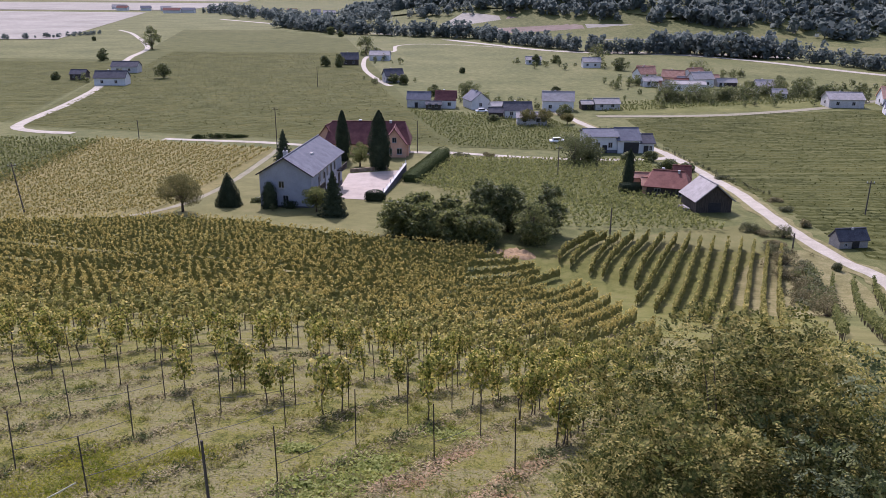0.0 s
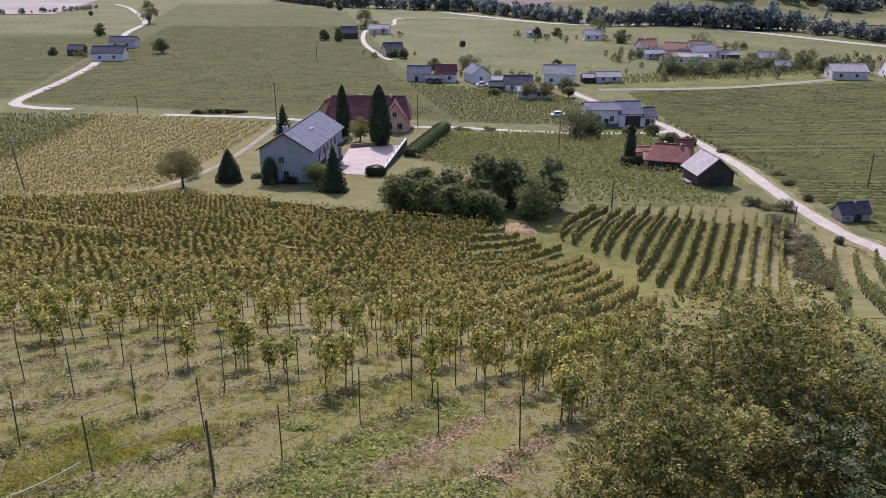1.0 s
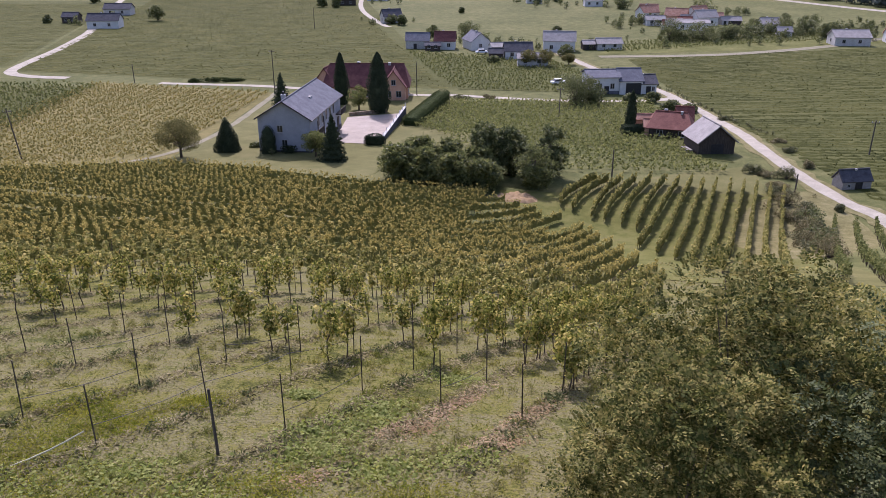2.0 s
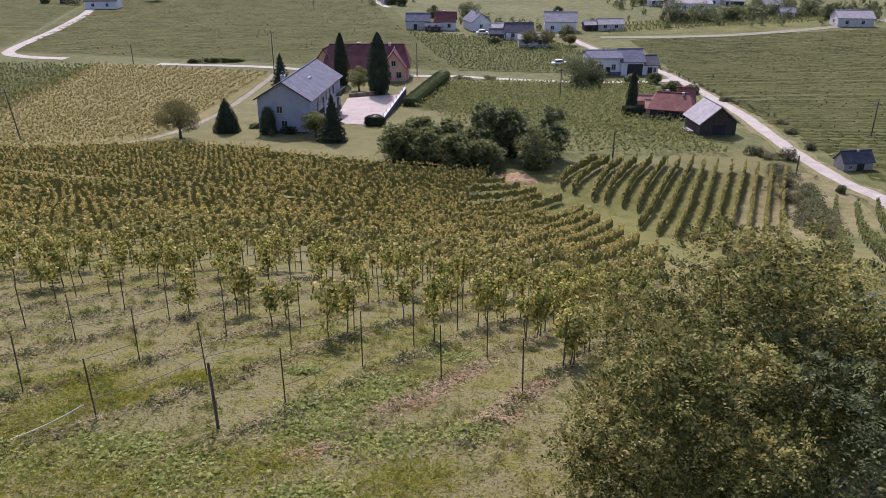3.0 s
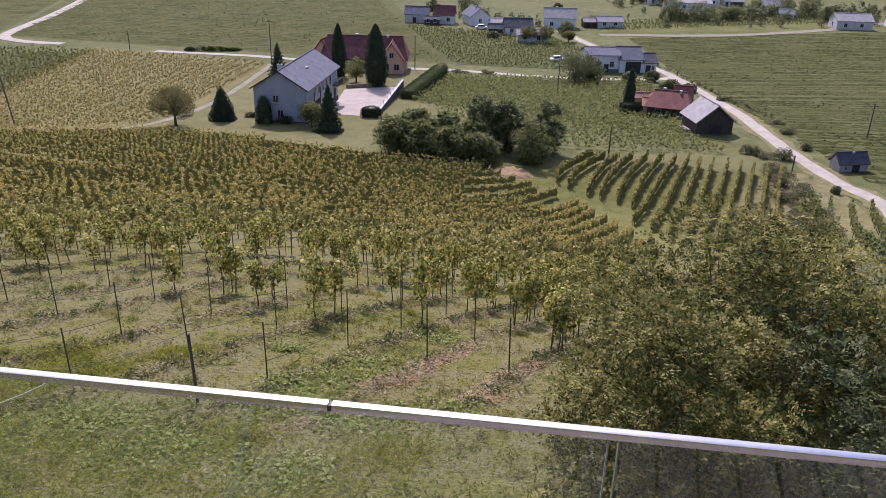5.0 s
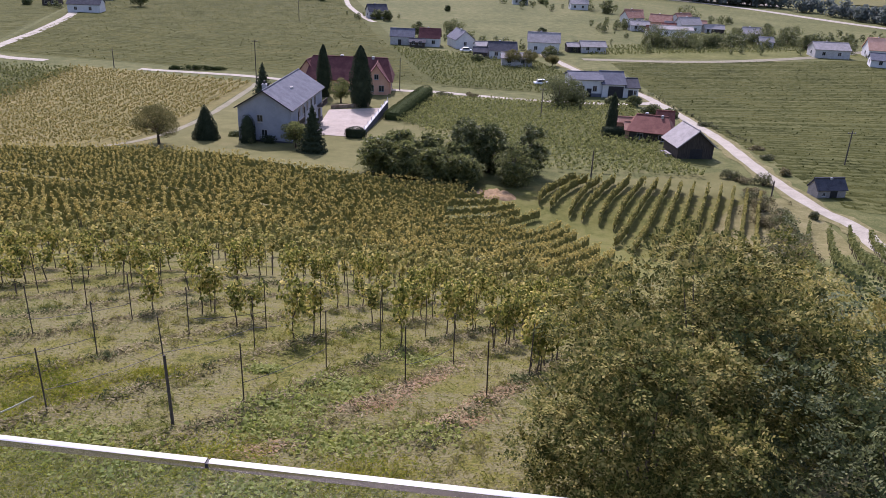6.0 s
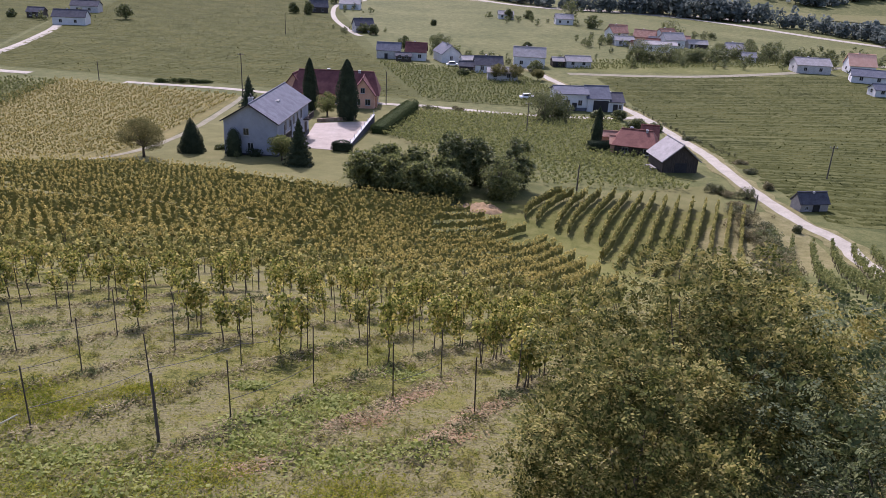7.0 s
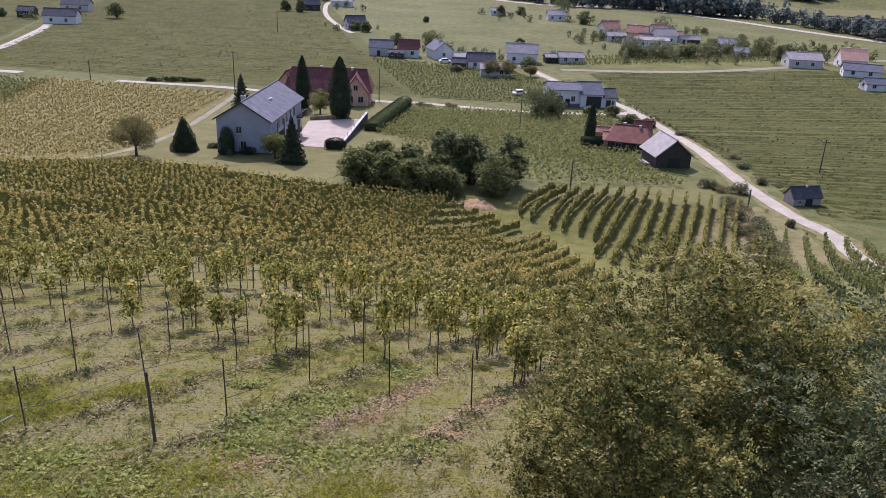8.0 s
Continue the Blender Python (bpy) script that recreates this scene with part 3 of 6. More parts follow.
def bush(name, x, y, sx, sy, h, label, category="bush", leaf=M_LEAF, n=700, size=0.3, count=14, seed=1, turn=0.0, group="", clipped=False):
    """A bush or clipped hedge that stands on the ground."""
    rng = np.random.default_rng(seed)
    ob = put(name, None, label=label, category=category, group=group, m=pose(x, y, gz(x, y) - 0.05, 0, 0, turn))
    if clipped:
        t = rng.uniform(-0.05, 1.05, n) * math.pi
        along = rng.uniform(-1, 1, n)
        cap = np.sqrt(np.clip(1 - np.maximum(np.abs(along) * sy - (sy - sx * 0.8), 0) ** 2 / (sx * 0.8) ** 2, 0.02, 1))
        bump = 1 + 0.02 * np.sin(along * sy * 1.3) + rng.normal(0, 0.03, n)
        pts = np.stack([sx * np.sign(np.cos(t)) * np.abs(np.cos(t)) ** 0.6 * cap * bump, sy * along, h * np.abs(np.sin(t)) ** 0.45 * bump], 1)
        out = np.stack([np.cos(t), np.zeros(n), np.sin(t)], 1)
        part("core", boxed((-sx * 0.8, sx * 0.8, -sy + sx * 0.4, sy - sx * 0.4, 0, h * 0.86), bevel=min(sx, sy, h) * 0.25), leaf, ob)
    else:
        clumps = []
        for i in range(count):
            a, r = rng.random() * 6.283, math.sqrt(rng.random()) * 0.75
            s = rng.uniform(0.25, 0.5)
            zz = h * rng.uniform(0.2, 0.75) * (1 - 0.4 * r)
            clumps.append((r * math.cos(a) * sx, r * math.sin(a) * sy, zz, s * sx, s * sy, min(s * h * 0.9, zz)))
        pts, out = clump_points(rng, n, clumps, 0.8)
        v, f = joined([tube([(0, 0, -0.2), (c[0] * 0.6, c[1] * 0.6, c[2])], [0.06 * h ** 0.5, 0.02], 5) for c in clumps[:8]])
        put("stem", solid("stem", v, f, M_BARK), ob)
    pts[:, 2] = np.maximum(pts[:, 2], 0.03)
    put("foliage", quads("foliage", leaf_quads(rng, pts, size, out=out), leaf), ob)
    return ob


# ---- vine rows ----
ROW_Y = [14, 17, 20, 25, 31, 43, 60, 80, 93, 106]
ROW_FAN = [(-0.55, [48, 52, 55, 58, 60, 45, 0, -23, -30, -31]), (-0.2, [58, 60, 61, 62, 63, 60, 40, -8, -12, -20]), (-0.07, [60, 61, 62, 63, 64, 64, 56, 2, -2, -8]),
           (0.05, [60, 61, 62, 65, 67, 68, 67, 54, 36, 4]), (0.2, [61, 61, 62, 64, 66, 67, 68, 67, 58, 16])]


def row_angle(x, y):
    """The way in which the vine rows of the slope run, fanning out over the hillside."""
    a = [np.interp(y, ROW_Y, r) for _, r in ROW_FAN]
    return radians(float(np.interp(x / max(y, 1), [u for u, _ in ROW_FAN], a)))


def in_block(x, y):
    """Whether a place lies in the vineyard on the slope."""
    right = np.interp(y, [12, 16, 20, 30, 41, 55, 70, 83, 91, 96, 100, 106], [2, 3.4, 5, 8.8, 12.5, 16.6, 18.3, 18.9, 17.9, 15.8, 10.3, 6.0])
    back = np.interp(x, [-67, -56, -44, -28, -18, -7, 6], [115, 119, 121.5, 115, 108.5, 108, 105.5])
    return x < right and y < back and y > 12 and x > -8 - 0.6 * y


def vine_rows(step=0.42):
    """Evenly spaced lines that follow row_angle over the block."""
    cell, taken, rows = 1.0, {}, []

    def near(x, y, own, d):
        r = int(d / cell) + 1
        cx, cy = int(x // cell), int(y // cell)
        for i in range(cx - r, cx + r + 1):
            for j in range(cy - r, cy + r + 1):
                for px, py, k in taken.get((i, j), ()):
                    if k != own and (px - x) ** 2 + (py - y) ** 2 < d * d:
                        return True
        return False

    seeds = [(-6.93, 13.35), (-4.48, 12.94), (-0.06, 15.83), (1.72, 14.84), (-9.2, 14.83), (-9.87, 18.7)] + [(-4.4, 11.5 + 0.1 * i) for i in range(950)] + [(-25, 15 + 0.15 * i) for i in range(640)] + [(-44, 40 + 0.2 * i) for i in range(360)] + [(x, 40 + 0.2 * i) for x in (-34, -50, -57, -39) for i in range(390)] + [(-15, 30 + 0.2 * i) for i in range(360)] + [(7, 15 + 0.15 * i) for i in range(400)]
    def gap(y):
        return float(np.interp(y, [16, 26, 45, 66, 85, 110], [2.15, 2.2, 2.5, 2.9, 2.6, 2.5]))

    for loose, (sx, sy) in [(1.0, q) for q in seeds] + [(0.8, q) for q in seeds]:
        if not in_block(sx, sy) or near(sx, sy, -1, gap(sy) * loose):
            continue
        k = len(rows)
        line = [(sx, sy)]
        for way in (1, -1):
            x, y = sx, sy
            for _ in range(360):
                a = row_angle(x, y)
                x, y = x + way * step * math.cos(a), y + way * step * math.sin(a)
                if not in_block(x, y) or near(x, y, k, gap(y) * 0.72):
                    break
                line.append((x, y)) if way > 0 else line.insert(0, (x, y))
        if len(line) < 5:
            continue
        rows.append(line)
        for x, y in line:
            taken.setdefault((int(x // cell), int(y // cell)), []).append((x, y, k))
    return rows


ROWS = vine_rows()


def vine_points(rng, n, h=1.75, wide=0.33, long=0.52, tuft=10, puff=1.0, low=0.5):
    """Leaf places of one vine and the ways they face: ragged tufts round a few shoots, from knee height to above the wires."""
    k = max(3, n // tuft)
    base = np.stack([rng.normal(0, long * 0.42, k), rng.normal(0, wide * 0.35, k), low + (h - low - 0.05) * rng.beta(1.3, 1.1, k)], 1)
    d = rng.normal(size=(n, 3))
    d /= np.linalg.norm(d, axis=1)[:, None]
    c = base[rng.integers(0, k, n)]
    q = c + d * rng.uniform(0.5, 1.15, (n, 1)) * np.array([0.2, 0.19, 0.22]) * puff
    q[:, 2] = np.clip(q[:, 2], low * 0.6, h + 0.2)
    out = d + 0.6 * (c - (0, 0, h * 0.55)) / np.array([long, wide, h * 0.5])
    return q, out / (np.linalg.norm(out, axis=1)[:, None] + 1e-9)


rng = np.random.default_rng(5)
# vines that stand alone in the thin lower part
LONE = [(-16.6, 27.7), (-13.2, 24.2), (-12.0, 25.6), (-7.9, 22.0), (-6.5, 22.2), (-6.2, 22.5), (-5.0, 20.5), (-4.7, 21.4), (-3.1, 19.2), (-2.8, 20.3), (-1.3, 22.9), (-0.3, 19.9), (1.1, 22.7), (1.5, 24.3), (1.9, 24.4), (2.9, 21.2), (3.1, 17.9), (3.3, 17.6), (3.5, 19.6)]
stuff_leaves, near_vines, post_places = [], list(LONE), []
for line in ROWS:
    for i, (x, y) in enumerate(line):
        limit = np.interp(x / y, [-0.6, -0.4, -0.2, -0.05, 0.09, 0.18], [24.5, 26, 25, 24.5, 21.5, 17])
        if i % 9 == 4 and y > limit - 2:
            post_places.append((x, y))
        if (i % 2 and (y < 55 or x / y < -0.16 + 0.14 * math.sin(i * 1.7))) or y < limit or rng.random() < (0.32 if y < limit + 6 else 0.05):
            continue
        near_vines.append((x, y)) if y < 34 else stuff_leaves.append((x, y))
near_vines.sort(key=lambda p: p[1])
stuff_leaves += near_vines[280:]
near_vines = near_vines[:280]

# twelve vines, built once, from thin and ragged to broad and full
vine_kinds = []
for k in range(12):
    r = np.random.default_rng(40 + k)
    h = r.uniform(1.35, 1.85)
    full = (0.55, 0.8, 1.0, 1.25)[k % 4]
    pts, out = vine_points(r, int(300 * full), h, 0.16 + 0.1 * full, 0.24 + 0.2 * full, 16, 1.05, 0.7)
    lean = r.normal(0, 0.06, 2)
    v, f = joined([tube([(0, 0, -0.1), (lean[0], lean[1], 0.4), (lean[0] * 1.6, 0, 0.85)], [0.028, 0.02, 0.017], 5)] + [
        tube([(lean[0] * 1.6, 0, 0.82), (a * 0.3, b, 1.1), (a * 0.5, b * 2, h * 0.95)], [0.012, 0.008, 0.005], 4) for a, b in r.normal(0, 0.5, (4, 2)) * (1, 0.15)])
    vine_kinds.append((solid("trunk", v, f, M_BARK), quads("foliage", leaf_quads(r, pts, 0.14, out=out), M_VINE_NEAR)))
for i, (x, y) in enumerate(near_vines):
    trunk, foliage = vine_kinds[(i * 7) % 12]
    ob = put("grape_vine", None, label="trellised grape vine with green and yellowing leaves", category="vine", group="vines on the slope",
             m=pose(x, y, gz(x, y), 0, 0, math.degrees(row_angle(x, y)) + 180 * (i % 2)) @ Matrix.Diagonal((1, 1, 0.9 + 0.2 * rng.random(), 1)))
    put("trunk", trunk, ob)
    put("foliage", foliage, ob)


def vine_mass(name, places, angles, per, size, material, label, h=1.7, wide=0.34, long=0.55, stems=True, flat=0.3, slim=0.7, tuft=10, cores=None, core=0.6, puff=1.0, thick=0.13, low=0.5, even=(0.85, 1.1)):
    """Vines farther off, one mesh of leaves and one of stems."""
    r = np.random.default_rng(len(places))
    p = np.array(places)
    n = len(p)
    kinds = [vine_points(r, per, h, wide, long, tuft, puff, low) for _ in range(60)]
    pick = r.integers(0, 60, n)
    q = np.stack([k[0] for k in kinds])[pick] + r.normal(0, 0.03, (n, per, 3))
    d = np.stack([k[1] for k in kinds])[pick]
    flip = r.choice([-1, 1], (n, 1, 2))
    q[..., :2] *= flip
    d[..., :2] *= flip
    q[..., 2] *= r.uniform(*even, (n, 1))
    a = np.asarray(angles)[:, None]
    w = np.stack([p[:, :1] + q[..., 0] * np.cos(a) - q[..., 1] * np.sin(a), p[:, 1:2] + q[..., 0] * np.sin(a) + q[..., 1] * np.cos(a),
                  heights(p[:, 0], p[:, 1])[:, None] + q[..., 2]], -1).reshape(-1, 3)
    d = np.stack([d[..., 0] * np.cos(a) - d[..., 1] * np.sin(a), d[..., 0] * np.sin(a) + d[..., 1] * np.cos(a), d[..., 2]], -1).reshape(-1, 3)
    ob = put(name, quads(name, leaf_quads(r, w, size, flat, slim, d, 0.4), material), label=label, category="vines", kind="stuff")
    if stems:
        v, f = joined([tube([(x, y, z - 0.1), (x, y, z + 0.9)], [0.035, 0.025], 3) for x, y, z in np.concatenate([p, heights(p[:, 0], p[:, 1])[:, None]], 1)])
        put("stem", solid("stem", v, f, M_BARK), ob)
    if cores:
        # Ridges in the darkened leaf, so row sides look shaded below the tops.
        put("inner_foliage", row_cores(r, cores, 0.4, h * core, thick, M_INNER_SHADE), ob)
    return ob


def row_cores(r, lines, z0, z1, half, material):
    """The dense inside of trimmed vine rows: uneven leafy ridges along lines, in a leaf colour darkened as shade."""
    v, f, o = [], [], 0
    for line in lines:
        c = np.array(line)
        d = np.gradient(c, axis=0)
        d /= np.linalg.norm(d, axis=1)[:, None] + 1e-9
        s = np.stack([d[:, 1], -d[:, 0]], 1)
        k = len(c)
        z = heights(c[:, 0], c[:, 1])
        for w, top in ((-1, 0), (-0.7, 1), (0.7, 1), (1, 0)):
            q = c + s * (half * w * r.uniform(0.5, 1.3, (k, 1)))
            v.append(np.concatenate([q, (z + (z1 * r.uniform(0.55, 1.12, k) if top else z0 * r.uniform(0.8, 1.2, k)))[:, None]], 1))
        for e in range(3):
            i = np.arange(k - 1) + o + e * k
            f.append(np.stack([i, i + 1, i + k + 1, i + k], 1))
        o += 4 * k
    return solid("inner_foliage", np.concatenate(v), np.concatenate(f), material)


mid = [p for p in stuff_leaves if p[1] < 50]
far = [p for p in stuff_leaves if p[1] >= 50 and (p[1] < 55 or p[0] / p[1] < -0.16 + 0.14 * rng.uniform(-1, 1))]
hedged = sorted(set(stuff_leaves) - set(mid) - set(far))
lower = [[q for q in line if q[1] > 54 and q[0] < -0.14 * q[1]] for line in ROWS]
side_rows = [[q for q in line if q[1] > 54 and q[0] >= -0.15 * q[1]] for line in ROWS]
upper = [[q for q in line if 43 < q[1] <= 55] for line in ROWS]
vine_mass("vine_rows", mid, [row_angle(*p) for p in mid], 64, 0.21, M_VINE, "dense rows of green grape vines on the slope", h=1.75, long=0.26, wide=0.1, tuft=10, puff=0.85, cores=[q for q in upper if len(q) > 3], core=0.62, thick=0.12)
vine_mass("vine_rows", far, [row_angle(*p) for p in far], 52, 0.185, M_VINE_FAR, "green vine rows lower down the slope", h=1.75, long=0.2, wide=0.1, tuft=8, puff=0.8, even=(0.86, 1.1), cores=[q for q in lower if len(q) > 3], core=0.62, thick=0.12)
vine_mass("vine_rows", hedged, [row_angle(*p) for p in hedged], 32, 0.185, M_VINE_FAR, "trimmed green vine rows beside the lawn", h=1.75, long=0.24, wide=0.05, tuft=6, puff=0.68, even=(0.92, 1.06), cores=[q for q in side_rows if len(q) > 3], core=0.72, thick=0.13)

# posts and wires
POST_H = 1.55
v, f = tube([(0, 0, -0.3), (0, 0, POST_H)], [0.016, 0.015], 6)
post_mesh = solid("post", v, f, M_STEEL_POST)
FRONT = [(-9.2, 14.83), (-6.93, 13.35), (-4.48, 12.94), (-3.32, 14.13), (-2.01, 16.99), (-0.06, 15.83), (1.72, 14.84), (-7.52, 17.05), (-9.87, 18.7), (-11.96, 20.08), (-5.99, 19.26), (-4.0, 18.21), (-12.94, 25.1),
         (-10.15, 22.53), (-8.15, 20.94), (-0.83, 19.23), (1.12, 17.91), (0.42, 21.7), (2.38, 20.24), (-2.62, 20.46), (-6.31, 22.55), (-5.47, 15.83), (3.8, 18.7), (-4.24, 20.81)]
post_places = [p for p in FRONT if p != (-4.48, 12.94)] + [p for p in post_places if min((p[0] - a) ** 2 + (p[1] - b) ** 2 for a, b in FRONT) > 3.0]
post_places.sort(key=lambda p: p[1])
for x, y in post_places[:150]:
    ob = put("vineyard_post", post_mesh, label="thin dark vineyard stake standing in the grass", category="post", group="posts of the vineyard",
             m=pose(x, y, gz(x, y), rng.normal(0, 1.5), rng.normal(0, 1.5), 0))

v, f = tube([(0, 0, -0.3), (0.02, 0.0, 0.75), (0.03, 0.01, 1.58)], [0.034, 0.03, 0.026], 7)
put("vineyard_stake", solid("vineyard_stake", v, f, M_POLE), label="stout dark wooden stake at the end of a vine row", category="post", m=pose(-4.42, 13.02, gz(-4.42, 13.02), 0, -2, 0))

# the block of rows that runs downhill towards the road
def straight_rows(a0, a1, b0, b1, n, step, bow=0.0, seed=3, keep=1.0):
    """Places and angles along n rows from the line a0-a1 to the line b0-b1."""
    r = np.random.default_rng(seed)
    places, angles = [], []
    for i in range(n):
        t = i / max(1, n - 1)
        p = np.array(a0) * (1 - t) + np.array(a1) * t
        q = np.array(b0) * (1 - t) + np.array(b1) * t
        d = q - p
        ln = np.linalg.norm(d)
        side = np.array([d[1], -d[0]]) / ln
        for s in np.arange(r.uniform(0, step), ln, step):
            s += r.normal(0, step * 0.2)
            if r.random() > keep:
                continue
            u = s / ln
            w = p + d * u + side * bow * 4 * u * (1 - u)
            places.append((w[0] + r.normal(0, 0.08), w[1] + r.normal(0, 0.08)))
            slope = d / ln + side * bow * 4 * (1 - 2 * u) / ln
            angles.append(math.atan2(slope[1], slope[0]))
    return places, angles


BLOCK_TOPS = [(23.2, 114.4), (24.9, 113.8), (27.1, 114.4), (29.2, 114.4), (31.4, 114.4), (33.3, 113.8), (35.2, 113.2), (36.9, 112.6), (38.4, 111.7), (40.1, 111.1), (42.0, 110.6), (43.9, 110.3), (45.3, 109.2), (46.9, 108.3), (48.7, 108.1)]
BLOCK_ENDS = [(15.9, 102.2), (17.2, 99.9), (19.4, 97.2), (20.7, 95.8), (22.5, 94.0), (23.9, 91.7), (21.6, 81.1), (22.6, 77.1), (23.0, 72.4), (23.6, 69.1), (22.9, 63.3), (23.1, 60.1), (23.5, 56.4), (24.2, 54.2), (24.9, 52.1)]
p, a, cores = [], [], []
for i, (top, end) in enumerate(zip(BLOCK_TOPS, BLOCK_ENDS)):
    q, w = straight_rows(top, top, end, end, 1, 0.5, 0.9 - 0.07 * i, seed=60 + i)
    p, a = p + q, a + w
    cores.append(sorted(q, key=lambda c: c[1])[::2])
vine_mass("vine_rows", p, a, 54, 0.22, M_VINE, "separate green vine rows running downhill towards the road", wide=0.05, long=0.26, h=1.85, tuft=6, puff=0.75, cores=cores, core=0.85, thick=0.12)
p, a = straight_rows((50, 95), (59, 92), (29, 52), (38, 46), 5, 0.8)
vine_mass("vine_rows", p, a, 60, 0.22, M_SOFT, "vine rows behind the bushes by the road", wide=0.12, long=0.4)
p, a = straight_rows((0, 186), (-6, 158), (49, 185), (43, 136), 24, 0.8)
q, w = straight_rows((-4, 156), (13, 121), (41, 136), (45, 119.5), 14, 0.8, seed=8)
p, a = p + q, a + w
vine_mass("vine_rows", p, a, 20, 0.33, M_VINE_VALLEY, "green vine rows between the farmhouse and the road", wide=0.42, long=0.5, h=1.15, stems=False)
p, a = straight_rows((3, 205), (-12, 268), (50, 198), (34, 250), 24, 0.95, keep=0.97, seed=9)
vine_mass("vine_rows", p, a, 26, 0.3, M_SOFT, "low vine rows behind the lane", wide=0.3, long=0.5, h=0.9, stems=False, low=0.2)
p, a = straight_rows((54, 268), (50, 283), (150, 300), (150, 322), 8, 1.1, keep=0.97, seed=10)
vine_mass("vine_rows", p, a, 22, 0.36, M_SOFT, "narrow strip of vine rows below the village", wide=0.3, long=0.5, h=0.9, stems=False, low=0.2)
p, a = straight_rows((-92, 106), (-50, 130), (-93, 212), (-44, 199), 23, 0.6, keep=0.96)
vine_mass("vine_rows", p, a, 20, 0.25, M_VINE_Y, "rows of yellowing young vines on pale ground", h=1.15, wide=0.05, long=0.4, slim=0.8, stems=False, low=0.25, puff=0.75)
p, a = straight_rows((-170, 150), (-180, 214), (-86, 154), (-90, 206), 20, 0.9)
vine_mass("vine_rows", p, a, 24, 0.34, M_SOFT, "dark green vine rows beside the yellow field", h=1.7, wide=0.12, long=0.45)


def field_rows(name, a0, a1, b0, b1, n, step, h, wide, material, label, seed=4, missing=0.1, leaves=5):
    """Far vine rows as bumpy leafy ridges, one mesh."""
    r = np.random.default_rng(seed)
    v, f = [], []
    for i in range(n):
        t = (i + r.uniform(-0.25, 0.25)) / max(1, n - 1)
        p = np.array(a0) * (1 - t) + np.array(a1) * t
        q = np.array(b0) * (1 - t) + np.array(b1) * t
        d = q - p
        ln = np.linalg.norm(d)
        side = np.array([d[1], -d[0]]) / ln
        k = int(ln / step)
        u = np.linspace(0, 1, k)[:, None]
        c = p + d * u + r.normal(0, 0.3, (k, 2))
        top = h * r.uniform(0.72, 1.12, k) * (r.random(k) > missing)
        half = wide / 2 * r.uniform(0.5, 1.2, (k, 1))
        z = heights(c[:, 0], c[:, 1])
        rows = [np.concatenate([c + side * half * w, (z + top * e - 0.05)[:, None]], 1) for w, e in ((-1, 0.1), (-0.7, 0.75), (0.1, 1.0), (0.8, 0.7), (1, 0.1))]
        o = len(v)
        v += list(np.stack(rows, 1).reshape(-1, 3))
        for j in range(k - 1):
            f += [(o + j * 5 + e, o + j * 5 + e + 1, o + j * 5 + e + 6, o + j * 5 + e + 5) for e in range(4)]
    ob = put(name, solid(name, v, f, material), label=label, category="vines", kind="stuff")
    if not leaves:
        return ob
    c = np.array(v).reshape(-1, 5, 3)[:, 2]
    c = c[r.random(len(c)) < 0.9].repeat(leaves, 0)
    c = c + r.normal(0, 1, c.shape) * (step * 0.4, 0.25, 0.1)
    put("foliage", quads("foliage", leaf_quads(r, c, 0.26 + step * 0.18, 0.7, 0.8, np.tile((0.0, 0.0, 1.0), (len(c), 1)), 0.45), material), ob)
    return ob


field_rows("vine_rows", (60.5, 106), (58.5, 252), (215, 80), (310, 320), 70, 0.7, 0.13, 2.2, M_FIELDVINE_EAST, "wide green vineyard beside the gravel road", 4, 0.02, 1)
field_rows("vine_rows", (-124, 234), (-167, 500), (1, 206), (-62, 500), 104, 1.1, 0.15, 2.3, M_FIELDVINE, "wide green vineyard on the valley floor", 5, 0.02, 1)
field_rows("vine_rows", (-300, 232), (-300, 430), (-133, 240), (-166, 430), 66, 1.8, 0.15, 1.9, M_FIELDVINE, "green vineyard beyond the winding road", 7, 0.02, 0)


# ---- buildings ----
def slab(p, thick):
    """A roof slab over a four-cornered face, thickened downwards."""
    a = [Vector(q) for q in p]
    n = (a[1] - a[0]).cross(a[2] - a[0]).normalized()
    if n.z < 0:
        n = -n
    v = a + [q - n * thick for q in a]
    k = len(a)
    f = [tuple(range(k)), tuple(reversed(range(k, 2 * k)))] + [(i, k + i, k + (i + 1) % k, (i + 1) % k) for i in range(k)]
    return v, f


